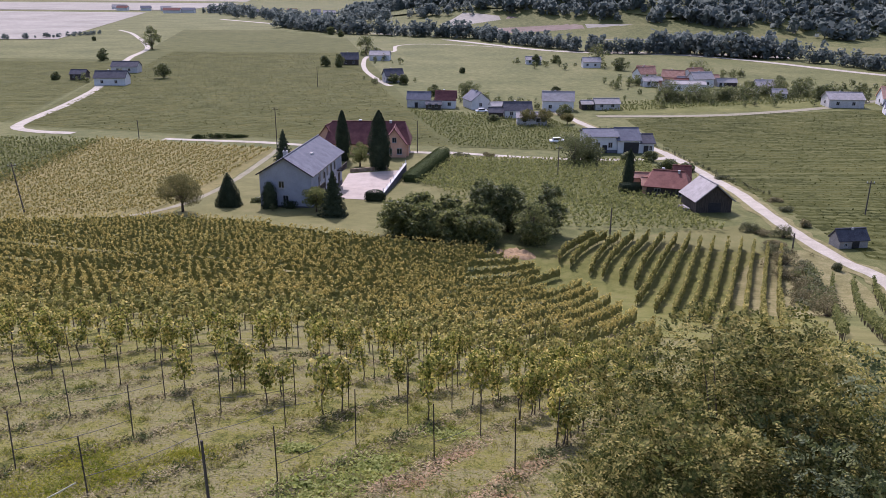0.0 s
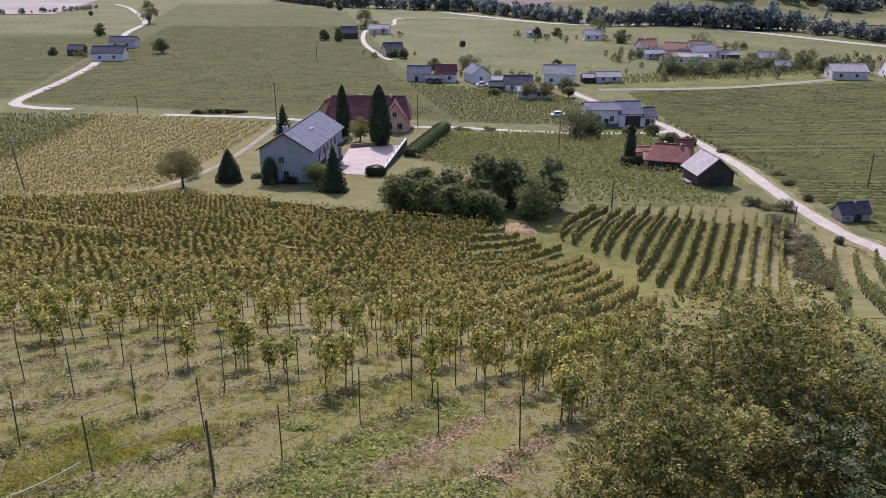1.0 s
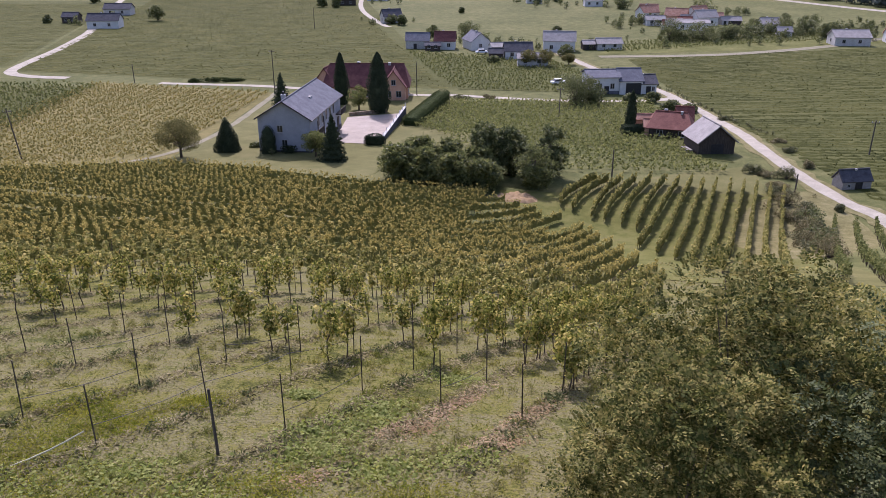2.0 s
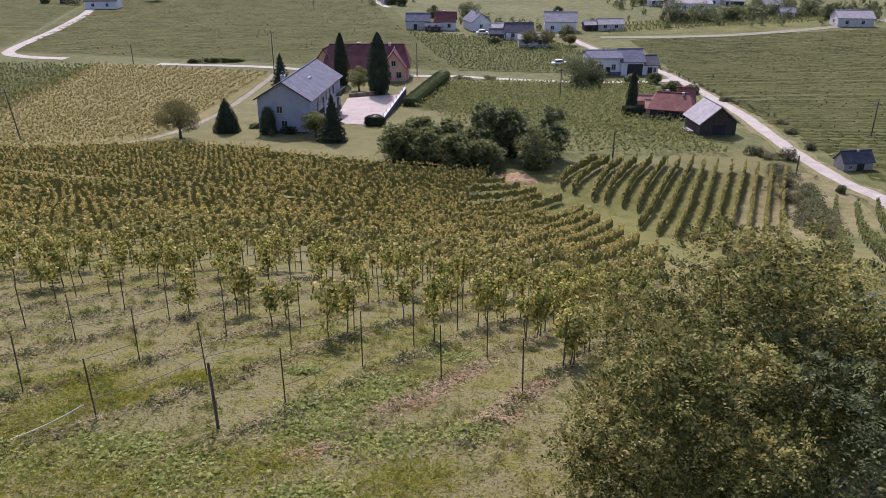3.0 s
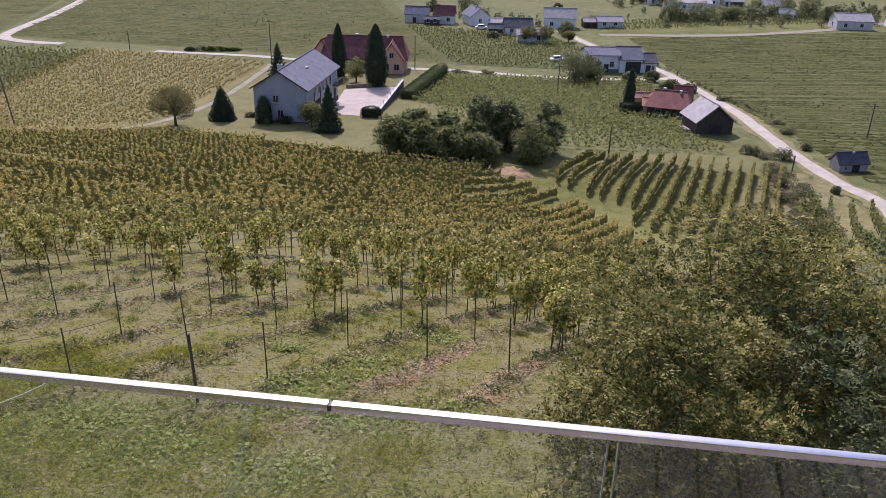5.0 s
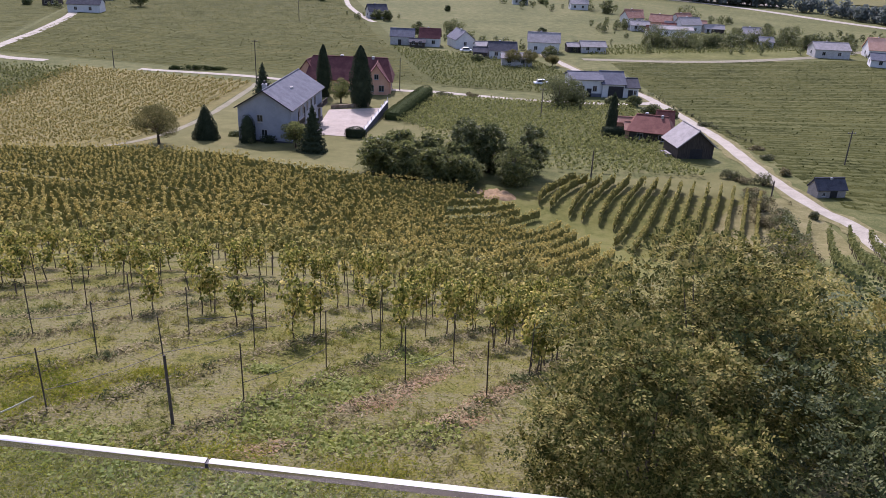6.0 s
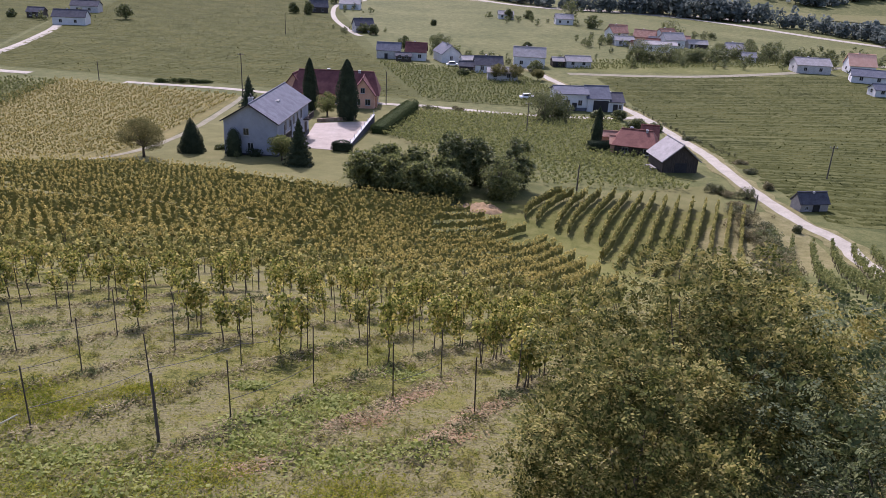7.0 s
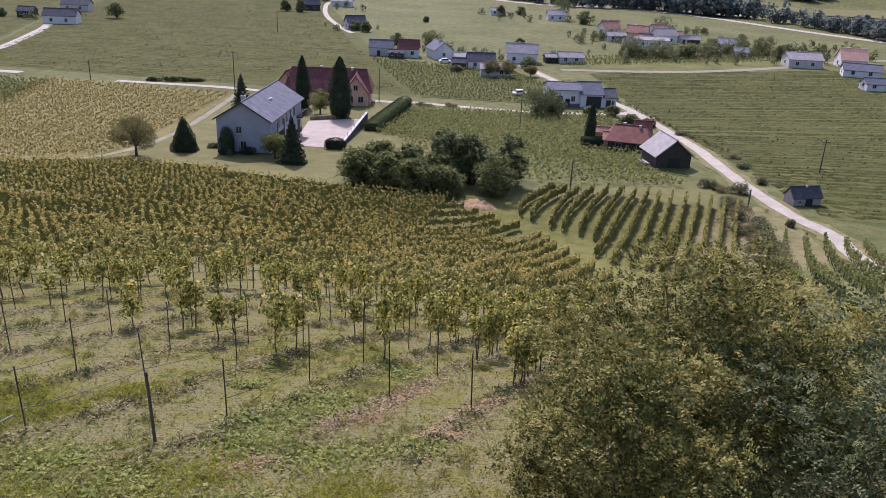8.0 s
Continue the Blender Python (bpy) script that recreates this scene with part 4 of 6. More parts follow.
def house(name, x, y, turn, width, length, eave, ridge, label, wall=M_WHITE, roof=M_REDROOF, over=0.45, windows=(), chimneys=(), base=0.0, hip=0.0, category="house", doors=(), sink=0.6):
    """A gabled house. Its near gable stands along local x from 0 to width, its ridge along local y.
    windows: (side, along, up, wide, high) with side g, h (gables), r, l (long sides)."""
    z = min(gz(x, y), gz(x + width * math.cos(radians(turn)), y + width * math.sin(radians(turn)))) + base
    ob = put(name, None, label=label, category=category, m=pose(x, y, z, 0, 0, turn))
    w, l = width, length
    v = [(0, 0, -sink), (w, 0, -sink), (w, l, -sink), (0, l, -sink), (0, 0, eave), (w, 0, eave), (w, l, eave), (0, l, eave), (w / 2, hip, ridge), (w / 2, l - hip, ridge)]
    f = [(0, 1, 5, 8, 4), (2, 3, 7, 9, 6), (1, 2, 6, 5), (3, 0, 4, 7), (0, 3, 2, 1), (5, 6, 9, 8), (7, 4, 8, 9)]
    if hip:
        f = [(0, 1, 5, 4), (2, 3, 7, 6), (1, 2, 6, 5), (3, 0, 4, 7), (0, 3, 2, 1), (4, 5, 6, 7)]
    put("wall", solid("wall", v, f, wall), ob)
    dz = (ridge - eave) / (w / 2) * over
    e, t = eave - dz + 0.12, ridge + 0.12
    pieces = [slab([(-over, -over, e), (-over, l + over, e), (w / 2, l + over - hip * 1.1, t), (w / 2, -over + hip * 1.1, t)], 0.16),
              slab([(w + over, -over, e), (w / 2, -over + hip * 1.1, t), (w / 2, l + over - hip * 1.1, t), (w + over, l + over, e)], 0.16)]
    if hip:
        pieces += [slab([(-over, -over, e), (w / 2, -over + hip * 1.1, t), (w + over, -over, e)], 0.16), slab([(-over, l + over, e), (w + over, l + over, e), (w / 2, l + over - hip * 1.1, t)], 0.16)]
    for q in pieces:
        put("roof", solid("roof", *q, roof), ob)
    put("ridge_cap", solid("ridge_cap", *tube([(w / 2, -over + hip * 1.1, t + 0.02), (w / 2, l + over - hip * 1.1, t + 0.02)], [0.14, 0.14], 6), roof), ob)
    for px, py, pw, ph in chimneys:
        part("chimney", boxed((px - pw / 2, px + pw / 2, py - pw / 2, py + pw / 2, eave, ridge + ph), (px - pw / 2 - 0.06, px + pw / 2 + 0.06, py - pw / 2 - 0.06, py + pw / 2 + 0.06, ridge + ph - 0.2, ridge + ph - 0.08)), M_CONCRETE, ob)
    for side, s, u, ww, hh in windows:
        m = {"g": pose(s, 0, u), "h": pose(w - s, l, u, 0, 0, 180), "r": pose(w, s, u, 0, 0, 90), "l": pose(0, l - s, u, 0, 0, -90)}[side]
        q = put("window", boxed_mesh("window", M_FRAME, (-ww / 2 - 0.08, ww / 2 + 0.08, -0.05, 0.02, -0.08, 0.0), (-ww / 2 - 0.08, ww / 2 + 0.08, -0.05, 0.02, hh, hh + 0.08),
                (-ww / 2 - 0.08, -ww / 2, -0.05, 0.02, 0, hh), (ww / 2, ww / 2 + 0.08, -0.05, 0.02, 0, hh), (-0.03, 0.03, -0.04, 0.02, 0, hh)), ob, m=m)
        put("pane", boxed_mesh("pane", M_PANE, (-ww / 2, ww / 2, -0.02, 0.0, 0, hh)), q)
        put("sill", boxed_mesh("sill", M_CONCRETE, (-ww / 2 - 0.12, ww / 2 + 0.12, -0.14, 0.0, -0.14, -0.08)), q)
    for side, s, ww, hh, dm in doors:
        m = {"g": pose(s, 0, 0), "h": pose(w - s, l, 0, 0, 0, 180), "r": pose(w, s, 0, 0, 0, 90), "l": pose(0, l - s, 0, 0, 0, -90)}[side]
        put("door", boxed_mesh("door", dm, (-ww / 2, ww / 2, -0.06, 0.02, 0, hh), (-ww / 2 - 0.1, -ww / 2, -0.09, 0.02, 0, hh + 0.1), (ww / 2, ww / 2 + 0.1, -0.09, 0.02, 0, hh + 0.1), (-ww / 2, ww / 2, -0.09, 0.02, hh, hh + 0.1)), ob, m=m)
    return ob


def boxed_mesh(name, material, *boxes):
    me = bpy.data.meshes.new(name)
    bm = boxed(*boxes)
    bm.to_mesh(me)
    bm.free()
    me.materials.append(material)
    return me


def absorb(ob, other):
    """Hangs the parts of another building under ob, where they stand."""
    rel = ob.matrix_basis.inverted() @ other.matrix_basis
    for ch in list(other.children):
        m = rel @ ch.matrix_basis
        ch.parent = ob
        ch.matrix_basis = m
    bpy.data.objects.remove(other)


farm = house("farmhouse", -32.07, 134.9, -7.3, 9.3, 20.9, 6.05, 8.9, "two-storey pale plastered farmhouse with a grey gabled roof", M_PLASTER, M_SLATE, over=0.5,
             windows=[("g", 3.9, 3.6, 0.9, 1.1), ("g", 4.6, 1.2, 0.9, 1.0)] + [("r", 5.2 + 2.6 * i, 3.6, 1.0, 1.6) for i in range(5)] + [("r", 5.2 + 2.6 * i, 0.7, 1.1, 1.5) for i in range(5)],
             chimneys=[(3.4, 4.6, 0.7, 0.3)], doors=[("r", 18.6, 1.1, 2.1, M_WOOD)])
tip = put("chimney_pot", solid("chimney_pot", *tube([(3.4, 4.6, 9.15), (3.4, 4.6, 9.7)], [0.2, 0.17], 8), M_DARK), farm)
skylight = part("skylight", boxed((6.1, 6.9, 9.0, 10.2, 7.55, 7.93)), M_CONCRETE, farm, "small roof window with a pale frame")
part("pane", boxed((6.2, 6.8, 9.2, 10.0, 7.8, 7.95)), M_DARK, skylight)
for side in (-1, 1):
    put("verge_board", solid("verge_board", *slab([(4.65, -0.56, 9.06), (4.65 + side * 5.15, -0.56, 5.9), (4.65 + side * 5.15, -0.49, 5.9), (4.65, -0.49, 9.06)], 0.2), M_DARK), farm)
part("balcony", boxed((9.32, 10.7, 0.2, 4.2, 2.9, 3.08), bevel=0.02), M_WOOD, farm, "dark timber balcony")
part("balcony_rail", boxed((10.6, 10.7, 0.2, 4.2, 3.95, 4.05), *[(10.62, 10.68, 0.25 + 0.3 * i, 0.37 + 0.3 * i, 3.08, 3.95) for i in range(13)]), M_WOOD, farm)
part("balcony_post", boxed((10.55, 10.7, 0.2, 0.35, -0.5, 5.7)), M_WOOD, farm)
part("balcony_post", boxed((10.55, 10.7, 4.05, 4.2, -0.5, 5.7)), M_WOOD, farm)
part("balcony", boxed((9.32, 10.5, 17.0, 20.7, 2.9, 3.08), bevel=0.02), M_WOOD, farm, "dark timber balcony")
part("balcony_rail", boxed((10.4, 10.5, 17.0, 20.7, 3.95, 4.05), *[(10.42, 10.48, 17.05 + 0.3 * i, 17.17 + 0.3 * i, 3.08, 3.95) for i in range(12)]), M_WOOD, farm)
part("wall_plinth", boxed((-0.06, 9.36, -0.06, 20.96, -0.6, 0.35)), M_DARKROOF, farm, "grey plastered plinth")
part("gutter", boxed((9.7, 9.86, -0.5, 21.4, 5.72, 5.84)), M_DARK, farm)
country = house("country_house", -28.5, 199.4, -90, 9.0, 20.0, 3.7, 7.9, "large country house with orange walls and a dark red tiled roof", M_ORANGE, M_REDROOF, hip=1.4, over=0.6,
                windows=[("r", 2.0 + 2.6 * i, 1.0, 1.2, 1.3) for i in range(7)] + [("h", 2.5, 1.0, 1.1, 1.3), ("h", 6.0, 1.0, 1.1, 1.3)], chimneys=[(4.2, 8.0, 0.7, 0.5), (4.6, 15.5, 0.6, 0.4)])
absorb(country, house("wing", -14.6, 188.6, 0, 5.6, 6.0, 3.4, 7.0, "orange wing", M_ORANGE, M_REDROOF, over=0.35, windows=[("g", 1.6, 0.9, 1.1, 1.3), ("g", 4.0, 0.9, 1.1, 1.3), ("g", 2.8, 3.7, 0.9, 1.1)]))
absorb(country, house("wing", -31.5, 193.5, -12, 5.6, 6.0, 3.4, 7.0, "orange wing", M_ORANGE, M_REDROOF, over=0.35, windows=[("g", 2.8, 1.0, 1.2, 1.3)]))

barn = house("barn", 43.7, 131.8, 6.3, 6.4, 6.4, 2.4, 5.0, "dark timber barn with a pale weathered roof", M_WOOD, M_TIN, over=0.5, category="barn")
part("barn_door", boxed((2.2, 4.4, -0.06, 0.0, 0.0, 1.8)), M_DARK, barn)
# Walls take the dark timber colour to paint in the shade under the eaves.
red = house("farm_building", 41.3, 154.5, -108, 7.6, 7.4, 2.5, 4.6, "low farm building with a red tiled roof and walls coloured dark for shade", M_WOOD, M_BRIGHTRED, over=0.6, hip=1.2, windows=[("r", 2.0, 0.9, 1.0, 1.0), ("r", 6.0, 0.9, 1.0, 1.0)], chimneys=[(3.4, 2.6, 0.5, 0.5), (4.2, 5.6, 0.4, 0.4)], category="farm")
absorb(red, house("annex", 39.2, 152.5, -100, 4.2, 3.4, 2.0, 3.0, "clay roofed annex", M_ORANGE, M_CLAYROOF, over=0.3))
absorb(red, house("annex", 37.6, 157.6, -95, 2.4, 8.0, 2.2, 2.9, "clay roofed annex", M_ORANGE, M_CLAYROOF, over=0.3))
absorb(red, house("annex", 46.2, 156.0, -100, 4.0, 3.0, 2.8, 4.8, "red roofed annex", M_WHITE, M_BRIGHTRED, over=0.3))

white = house("white_farm", 35.6, 204.6, -88, 7.5, 8.0, 4.4, 5.6, "pale farm building with a low grey roof beside the road", M_WHITE, M_SLATE, over=0.4,
              windows=[("r", 3.0, 1.6, 1.0, 1.2), ("r", 6.2, 1.6, 0.9, 1.2)], doors=[("r", 4.8, 1.0, 2.1, M_DARK)], category="farm")
part("wall_plinth", boxed((-0.05, 7.56, -0.05, 8.05, -0.6, 1.0)), M_SLATE, white, "dark grey lower wall")
absorb(white, house("annex", 43.6, 205.2, -88, 8.3, 5.6, 3.6, 5.9, "grey roofed garage wing", M_WHITE, M_SLATE, over=0.4, doors=[("r", 3.4, 3.6, 2.9, M_DARK)]))
absorb(white, house("annex", 49.3, 204.0, -88, 6.6, 3.6, 2.8, 4.4, "dark roofed annex", M_WHITE, M_DARKROOF, over=0.4, doors=[("r", 1.6, 1.0, 2.0, M_DARK)], windows=[("r", 2.8, 1.0, 0.6, 1.0)], chimneys=[(3.2, 0.8, 0.5, 0.3)]))

hut = house("field_hut", 57.8, 112.7, -81, 2.5, 4.6, 1.35, 2.65, "small grey field hut with a dark pitched roof", M_TIN, M_DARKROOF, over=0.2, doors=[("r", 2.6, 0.9, 1.0, M_DARK)], windows=[("r", 1.0, 0.45, 0.4, 0.4)], chimneys=[(1.3, 2.5, 0.3, 0.25)], category="hut")

# courtyard beside the farmhouse
draped("courtyard", [(-20.5, 142.5), (-12.0, 140.6), (-8.8, 172.5), (-20.5, 168)], M_PAVE, 0.10, "pale paved courtyard beside the farmhouse", "courtyard", (10, 20))
def upright(name, p, q, z0, z1, thick, material, label, category="wall", cap=None):
    """A free-standing wall between two places on the ground."""
    d = Vector((q[0] - p[0], q[1] - p[1], 0))
    z = min(gz(*p), gz(*q))
    ob = put(name, None, label=label, category=category, m=pose(p[0], p[1], z, 0, 0, math.degrees(math.atan2(d.y, d.x))))
    part("wall", boxed((0, d.length, -thick / 2, thick / 2, z0, z1), bevel=0.02), material, ob)
    if cap:
        part("coping", boxed((-0.04, d.length + 0.04, -thick / 2 - 0.05, thick / 2 + 0.05, z1, z1 + 0.1), bevel=0.015), cap, ob)
    return ob


# The dark wall colour stands in for shade on the face; the plaster is paler.
upright("retaining_wall", (-11.6, 141.0), (-8.2, 170.0), -1.2, 2.0, 0.4, M_DARKROOF, "plastered retaining wall of the courtyard, coloured dark for its shaded face", cap=M_CONCRETE)
upright("garden_wall", (-20.3, 169.5), (-12.5, 173), -0.2, 0.9, 0.35, M_SOIL, "low brown wall at the end of the courtyard")
for i in range(9):
    t = i / 8
    put("rail_post", boxed_mesh("rail_post", M_WHITE, (-0.06, 0.06, -0.06, 0.06, 2.0, 2.7)), label="white post of the courtyard railing", category="post", group="posts of the courtyard",
        m=pose(-11.6 + 3.4 * t, 141.0 + 29.0 * t, min(gz(-11.6, 141.0), gz(-8.2, 170.0)) + 0.1))

# the village
VILLAGE = [(-2.4, 279, -95, 5.5, 6.8, 3.0, 5.6, M_WHITE, M_REDROOF), (9.5, 271, 18, 6.5, 9, 3.0, 5.6, M_WHITE, M_SLATE), (19.3, 259, -88, 6, 8.6, 2.6, 4.8, M_WHITE, M_DARKROOF), (34.1, 276, -96, 7, 10.4, 3.6, 6.2, M_WHITE, M_TIN),
           (51.5, 277, -85, 5, 8.5, 2.2, 3.6, M_CONCRETE, M_TIN), (22.5, 245, -92, 5, 9, 2.4, 3.6, M_CONCRETE, M_TIN), (-6, 274, -90, 4, 5, 1.8, 2.6, M_WOOD, M_DARKROOF)]
EAST = [(137, 290, -95, 8, 12, 3.0, 5.0, M_CONCRETE, M_TIN), (150, 272, -110, 7, 12, 2.4, 4.2, M_WHITE, M_SLATE), (159, 294, -100, 8, 9, 3.0, 6.6, M_WHITE, M_ORANGE), (141, 243, -92, 5, 9, 2.2, 3.6, M_WHITE, M_SLATE),
        (86, 368, -70, 7, 8, 3, 5.6, M_WHITE, M_CLAYROOF), (97, 356, -112, 7, 9, 3.2, 5.8, M_ORANGE, M_CLAYROOF), (90, 379, -95, 6, 8, 3, 5.2, M_WHITE, M_CLAYROOF), (108, 366, -60, 6, 9, 3, 5.4, M_WHITE, M_CLAYROOF), (84, 344, -85, 5, 8, 2.4, 3.8, M_WHITE, M_TIN), (112, 352, -95, 5, 7, 2.5, 4.2, M_WHITE, M_CLAYROOF), (92, 330, -95, 6, 14, 3, 4, M_WHITE, M_TIN), (104, 345, -80, 7, 9, 3.5, 6, M_WHITE, M_TIN), (125, 326, -90, 6, 7, 3, 5, M_WHITE, M_TIN), (126, 309, -95, 4, 5, 2, 3.4, M_WHITE, M_TIN)]
WEST = [(-144, 336, -86, 7, 12.5, 3.2, 5.6, M_WHITE, M_DARKROOF), (-162, 353, -90, 5, 6.5, 2.6, 4.2, M_WOOD, M_DARKROOF), (-156, 384, -88, 7, 12, 3.0, 5.0, M_CONCRETE, M_DARKROOF), (-55, 430, -80, 7, 9, 3, 6, M_WOOD, M_DARKROOF), (-41, 458, -95, 7, 11, 3, 5, M_WHITE, M_TIN),
        (-27, 352, -70, 6, 8, 3, 5.5, M_CONCRETE, M_DARKROOF), (44, 440, -90, 5, 8, 2.5, 4, M_WHITE, M_TIN), (72, 425, -90, 6, 9, 3, 5, M_WHITE, M_TIN)]
for row in VILLAGE + EAST + WEST:
    x, y, tn, w, l, e, r, wm, rm = row
    kind = {M_REDROOF: "dark red", M_BRIGHTRED: "red", M_ORANGE: "orange", M_CLAYROOF: "weathered clay", M_SLATE: "grey", M_DARKROOF: "dark", M_TIN: "pale"}[rm]
    house("village_house", x, y, tn, w, l, e, r, "small village house with a %s pitched roof" % kind, wm, rm, over=0.35,
          windows=[("r", l * 0.25, 1.0, 1.0, 1.1), ("r", l * 0.7, 1.0, 1.0, 1.1), ("g", w * 0.5, 1.0, 0.9, 1.1)], chimneys=[(w * 0.45, l * 0.4, 0.5, 0.5)] if r > 4.5 else [])

for x, y, tn, w, l, e, r, label, wm, rm in ((15.2, 268.5, -80, 4.5, 5.5, 2.2, 3.2, "lean-to with a pale roof beside a white house", M_WHITE, M_TIN), (14.6, 257.5, -92, 4.0, 4.5, 1.8, 3.0, "dark timber shed beside a village house", M_WOOD, M_DARKROOF),
                                           (47.0, 276.5, -86, 4.0, 4.0, 1.9, 2.9, "brown timber shed beside a pale shed", M_WOOD, M_TIN), (-12.5, 281.0, -92, 6.0, 8.0, 2.8, 5.0, "low house with a grey roof among garden trees", M_CONCRETE, M_SLATE)):
    house("shed", x, y, tn, w, l, e, r, label, wm, rm, over=0.25, category="shed", doors=[("r", l * 0.4, 0.9, 1.7, M_DARK)])
r11 = np.random.default_rng(111)
for i in range(9):
    x, y = r11.uniform(80, 132), r11.uniform(326, 350)
    house("shed", x, y, r11.uniform(-110, -75), r11.uniform(3, 4.5), r11.uniform(4, 7), r11.uniform(1.8, 2.4), r11.uniform(3.0, 3.8), ("small shed with a pale roof among the village gardens", "small shed with a red roof among the village gardens")[i % 3 == 0], (M_WHITE, M_WOOD, M_CONCRETE)[i % 3], M_BRIGHTRED if i % 3 == 0 else M_TIN, over=0.25, category="shed", doors=[("r", 1.4, 0.9, 1.7, M_DARK)])

# ---- trees and bushes ----
tree("walnut_tree", -44.2, 129.6, 6.6, 3.9, "broad walnut tree with brownish green leaves", leaf=M_WALNUT, n=11000, size=0.2, seed=2, clear=0.28, count=34, clump=0.36)
conifer("conifer", -37.8, 135.4, 6.1, 2.5, "dark cone-shaped conifer on the lawn", n=9000, seed=3)
conifer("conifer", -30.2, 133.5, 5.0, 1.35, "dark rounded conifer against the farmhouse wall", "egg", 4500, 0.18, 33)
conifer("spruce", -18.2, 127.2, 8.0, 2.3, "dark spruce beside the farmhouse", "tiers", 8500, 0.26, 4)
tree("fruit_tree", -21.6, 130.3, 4.4, 2.5, "light green fruit tree by the farmhouse corner", leaf=M_SOFT, n=5000, size=0.24, seed=34, clear=0.36)
conifer("cypress", -23.6, 184.0, 11.9, 1.75, "tall dark columnar cypress", "column", 8000, 0.3, 5)
conifer("cypress", -14.2, 173.4, 13.2, 2.5, "tall dark columnar cypress", "column", 11000, 0.3, 6)
tree("fruit_tree", -18.9, 176.5, 5.6, 2.4, "light green young tree between the cypresses", leaf=M_SOFT, n=5000, size=0.22, seed=35)
conifer("fir_tree", -37.5, 183.3, 7.7, 2.2, "dark fir tree behind the farmhouse", "tiers", 2500, 0.36, 36)
CLUMP = [(-6.2, 111.8, 5.9, 3.9), (-2.4, 110.0, 5.6, 3.6), (1.6, 109.2, 5.2, 3.6), (5.6, 109.4, 4.6, 3.3), (-3.4, 115, 6.6, 3.6), (1.0, 114.2, 6.4, 3.4), (5.0, 113.6, 5.6, 3.2)]
for i, (x, y, h, r) in enumerate(CLUMP):
    tree("garden_tree", x, y, h, r, "broad green walnut-like tree in a dense clump", leaf=M_SOFT, n=13000, size=0.26, clear=0.05, count=110, clump=0.2, seed=20 + i, spray=0.75, core=2800, group="clump of trees below the lawn")
for i, (x, y, h, r) in enumerate(((6.6, 117.4, 8.9, 3.3), (10.2, 118.2, 7.6, 3.3), (16.4, 117.4, 8.2, 3.0))):
    tree("garden_tree", x, y, h, r, "tall ragged dark green tree behind the clump", leaf=M_NEARTREE, n=11000, size=0.26, clear=0.04, count=90, clump=0.2, seed=27 + i, spray=0.7, core=2600)
tree("garden_tree", 13.4, 111.3, 6.6, 3.7, "dense round light green tree beside a heap of earth", leaf=M_SOFT, n=14000, size=0.2, clear=0.03, count=90, clump=0.22, seed=29, spray=0.6, core=2600)
bush("hedge", -3.4, 173.2, 1.9, 15.2, 2.4, "long clipped dark green hedge", leaf=M_HEDGE, n=16000, size=0.16, clipped=True, turn=-13.7)
bush("hedge", -12.4, 140.4, 2.2, 1.1, 1.9, "short clipped hedge at the courtyard corner", leaf=M_FIR, n=3500, size=0.14, clipped=True, turn=-5)
bush("hedge", 37.0, 149.6, 1.0, 2.9, 2.0, "dark clipped hedge in front of the red farm", leaf=M_FIR, n=4000, size=0.16, clipped=True, turn=-84)
for i, (x, y, h) in enumerate(((-66.5, 214.8, 1.3), (-62.6, 215.2, 1.6), (-58.4, 215.9, 1.5), (-55.6, 216.3, 1.1))):
    bush("lane_shrub", x, y, 2.4, 1.0, h, "low dark shrub beside the gravel lane", leaf=M_HEDGE, n=900, size=0.3, seed=190 + i)
bush("shrub", -33.6, 138.5, 1.2, 1.0, 1.3, "low green shrub beside the farmhouse", seed=71)
bush("shrub", -39.6, 137.5, 1.2, 0.9, 1.2, "low green shrub beside the conifer", leaf=M_FIR, seed=72)
bush("shrub", -26.6, 133.2, 1.6, 0.6, 1.7, "dark shrub against the farmhouse wall", leaf=M_FIR, seed=73)
tree("sapling", -29.2, 131.0, 1.5, 0.5, "small sapling on the lawn", n=260, size=0.16, seed=74)
WEST_TREES = [(-186.4, 518.6, 14.4, 6.1), (-124.8, 358.2, 6.6, 3.8), (-185, 439.4, 6.8, 3.1), (-168.6, 348.8, 3.4, 2), (-254, 591.8, 3.3, 1.6), (-61.4, 417, 5.3, 2.9), (-53.9, 415, 6.4, 2.9), (-47, 487.7, 10.9, 6.5), (-39.7, 472.7, 5.9, 3.6),
              (-21.8, 347, 4, 3), (-17.3, 341.6, 4.3, 2.4), (-95.3, 685.7, 6.6, 3.8), (-83.6, 657.4, 5.5, 2.7), (-10.6, 283, 2.8, 1.4), (-3.9, 306, 4.3, 2.6), (9.4, 315, 4.5, 4.5)]
EAST_TREES = [(15.5, 247.4, 2, 2.1), (39.4, 259.8, 3.7, 2.8), (44.2, 317, 2.7, 1.8), (8.7, 388.8, 2.7, 1.6), (82.4, 295, 8.4, 5.2), (94.7, 295.8, 7.1, 6.3), (106.4, 299.5, 4.7, 3.8), (120.7, 318, 5.4, 3.9), (133.5, 320, 7.7, 3.2),
              (145.1, 322.9, 6.8, 4.6), (141.9, 303, 5.5, 3.2), (81.2, 427.7, 12, 6), (49.1, 434.6, 5.5, 2.4), (61.1, 445, 4.4, 3.1), (117.9, 371.7, 8.9, 6.5), (153.3, 300, 4.5, 2.7), (88.9, 407.8, 6.3, 4.3), (131.2, 335, 4.2, 2.8)]
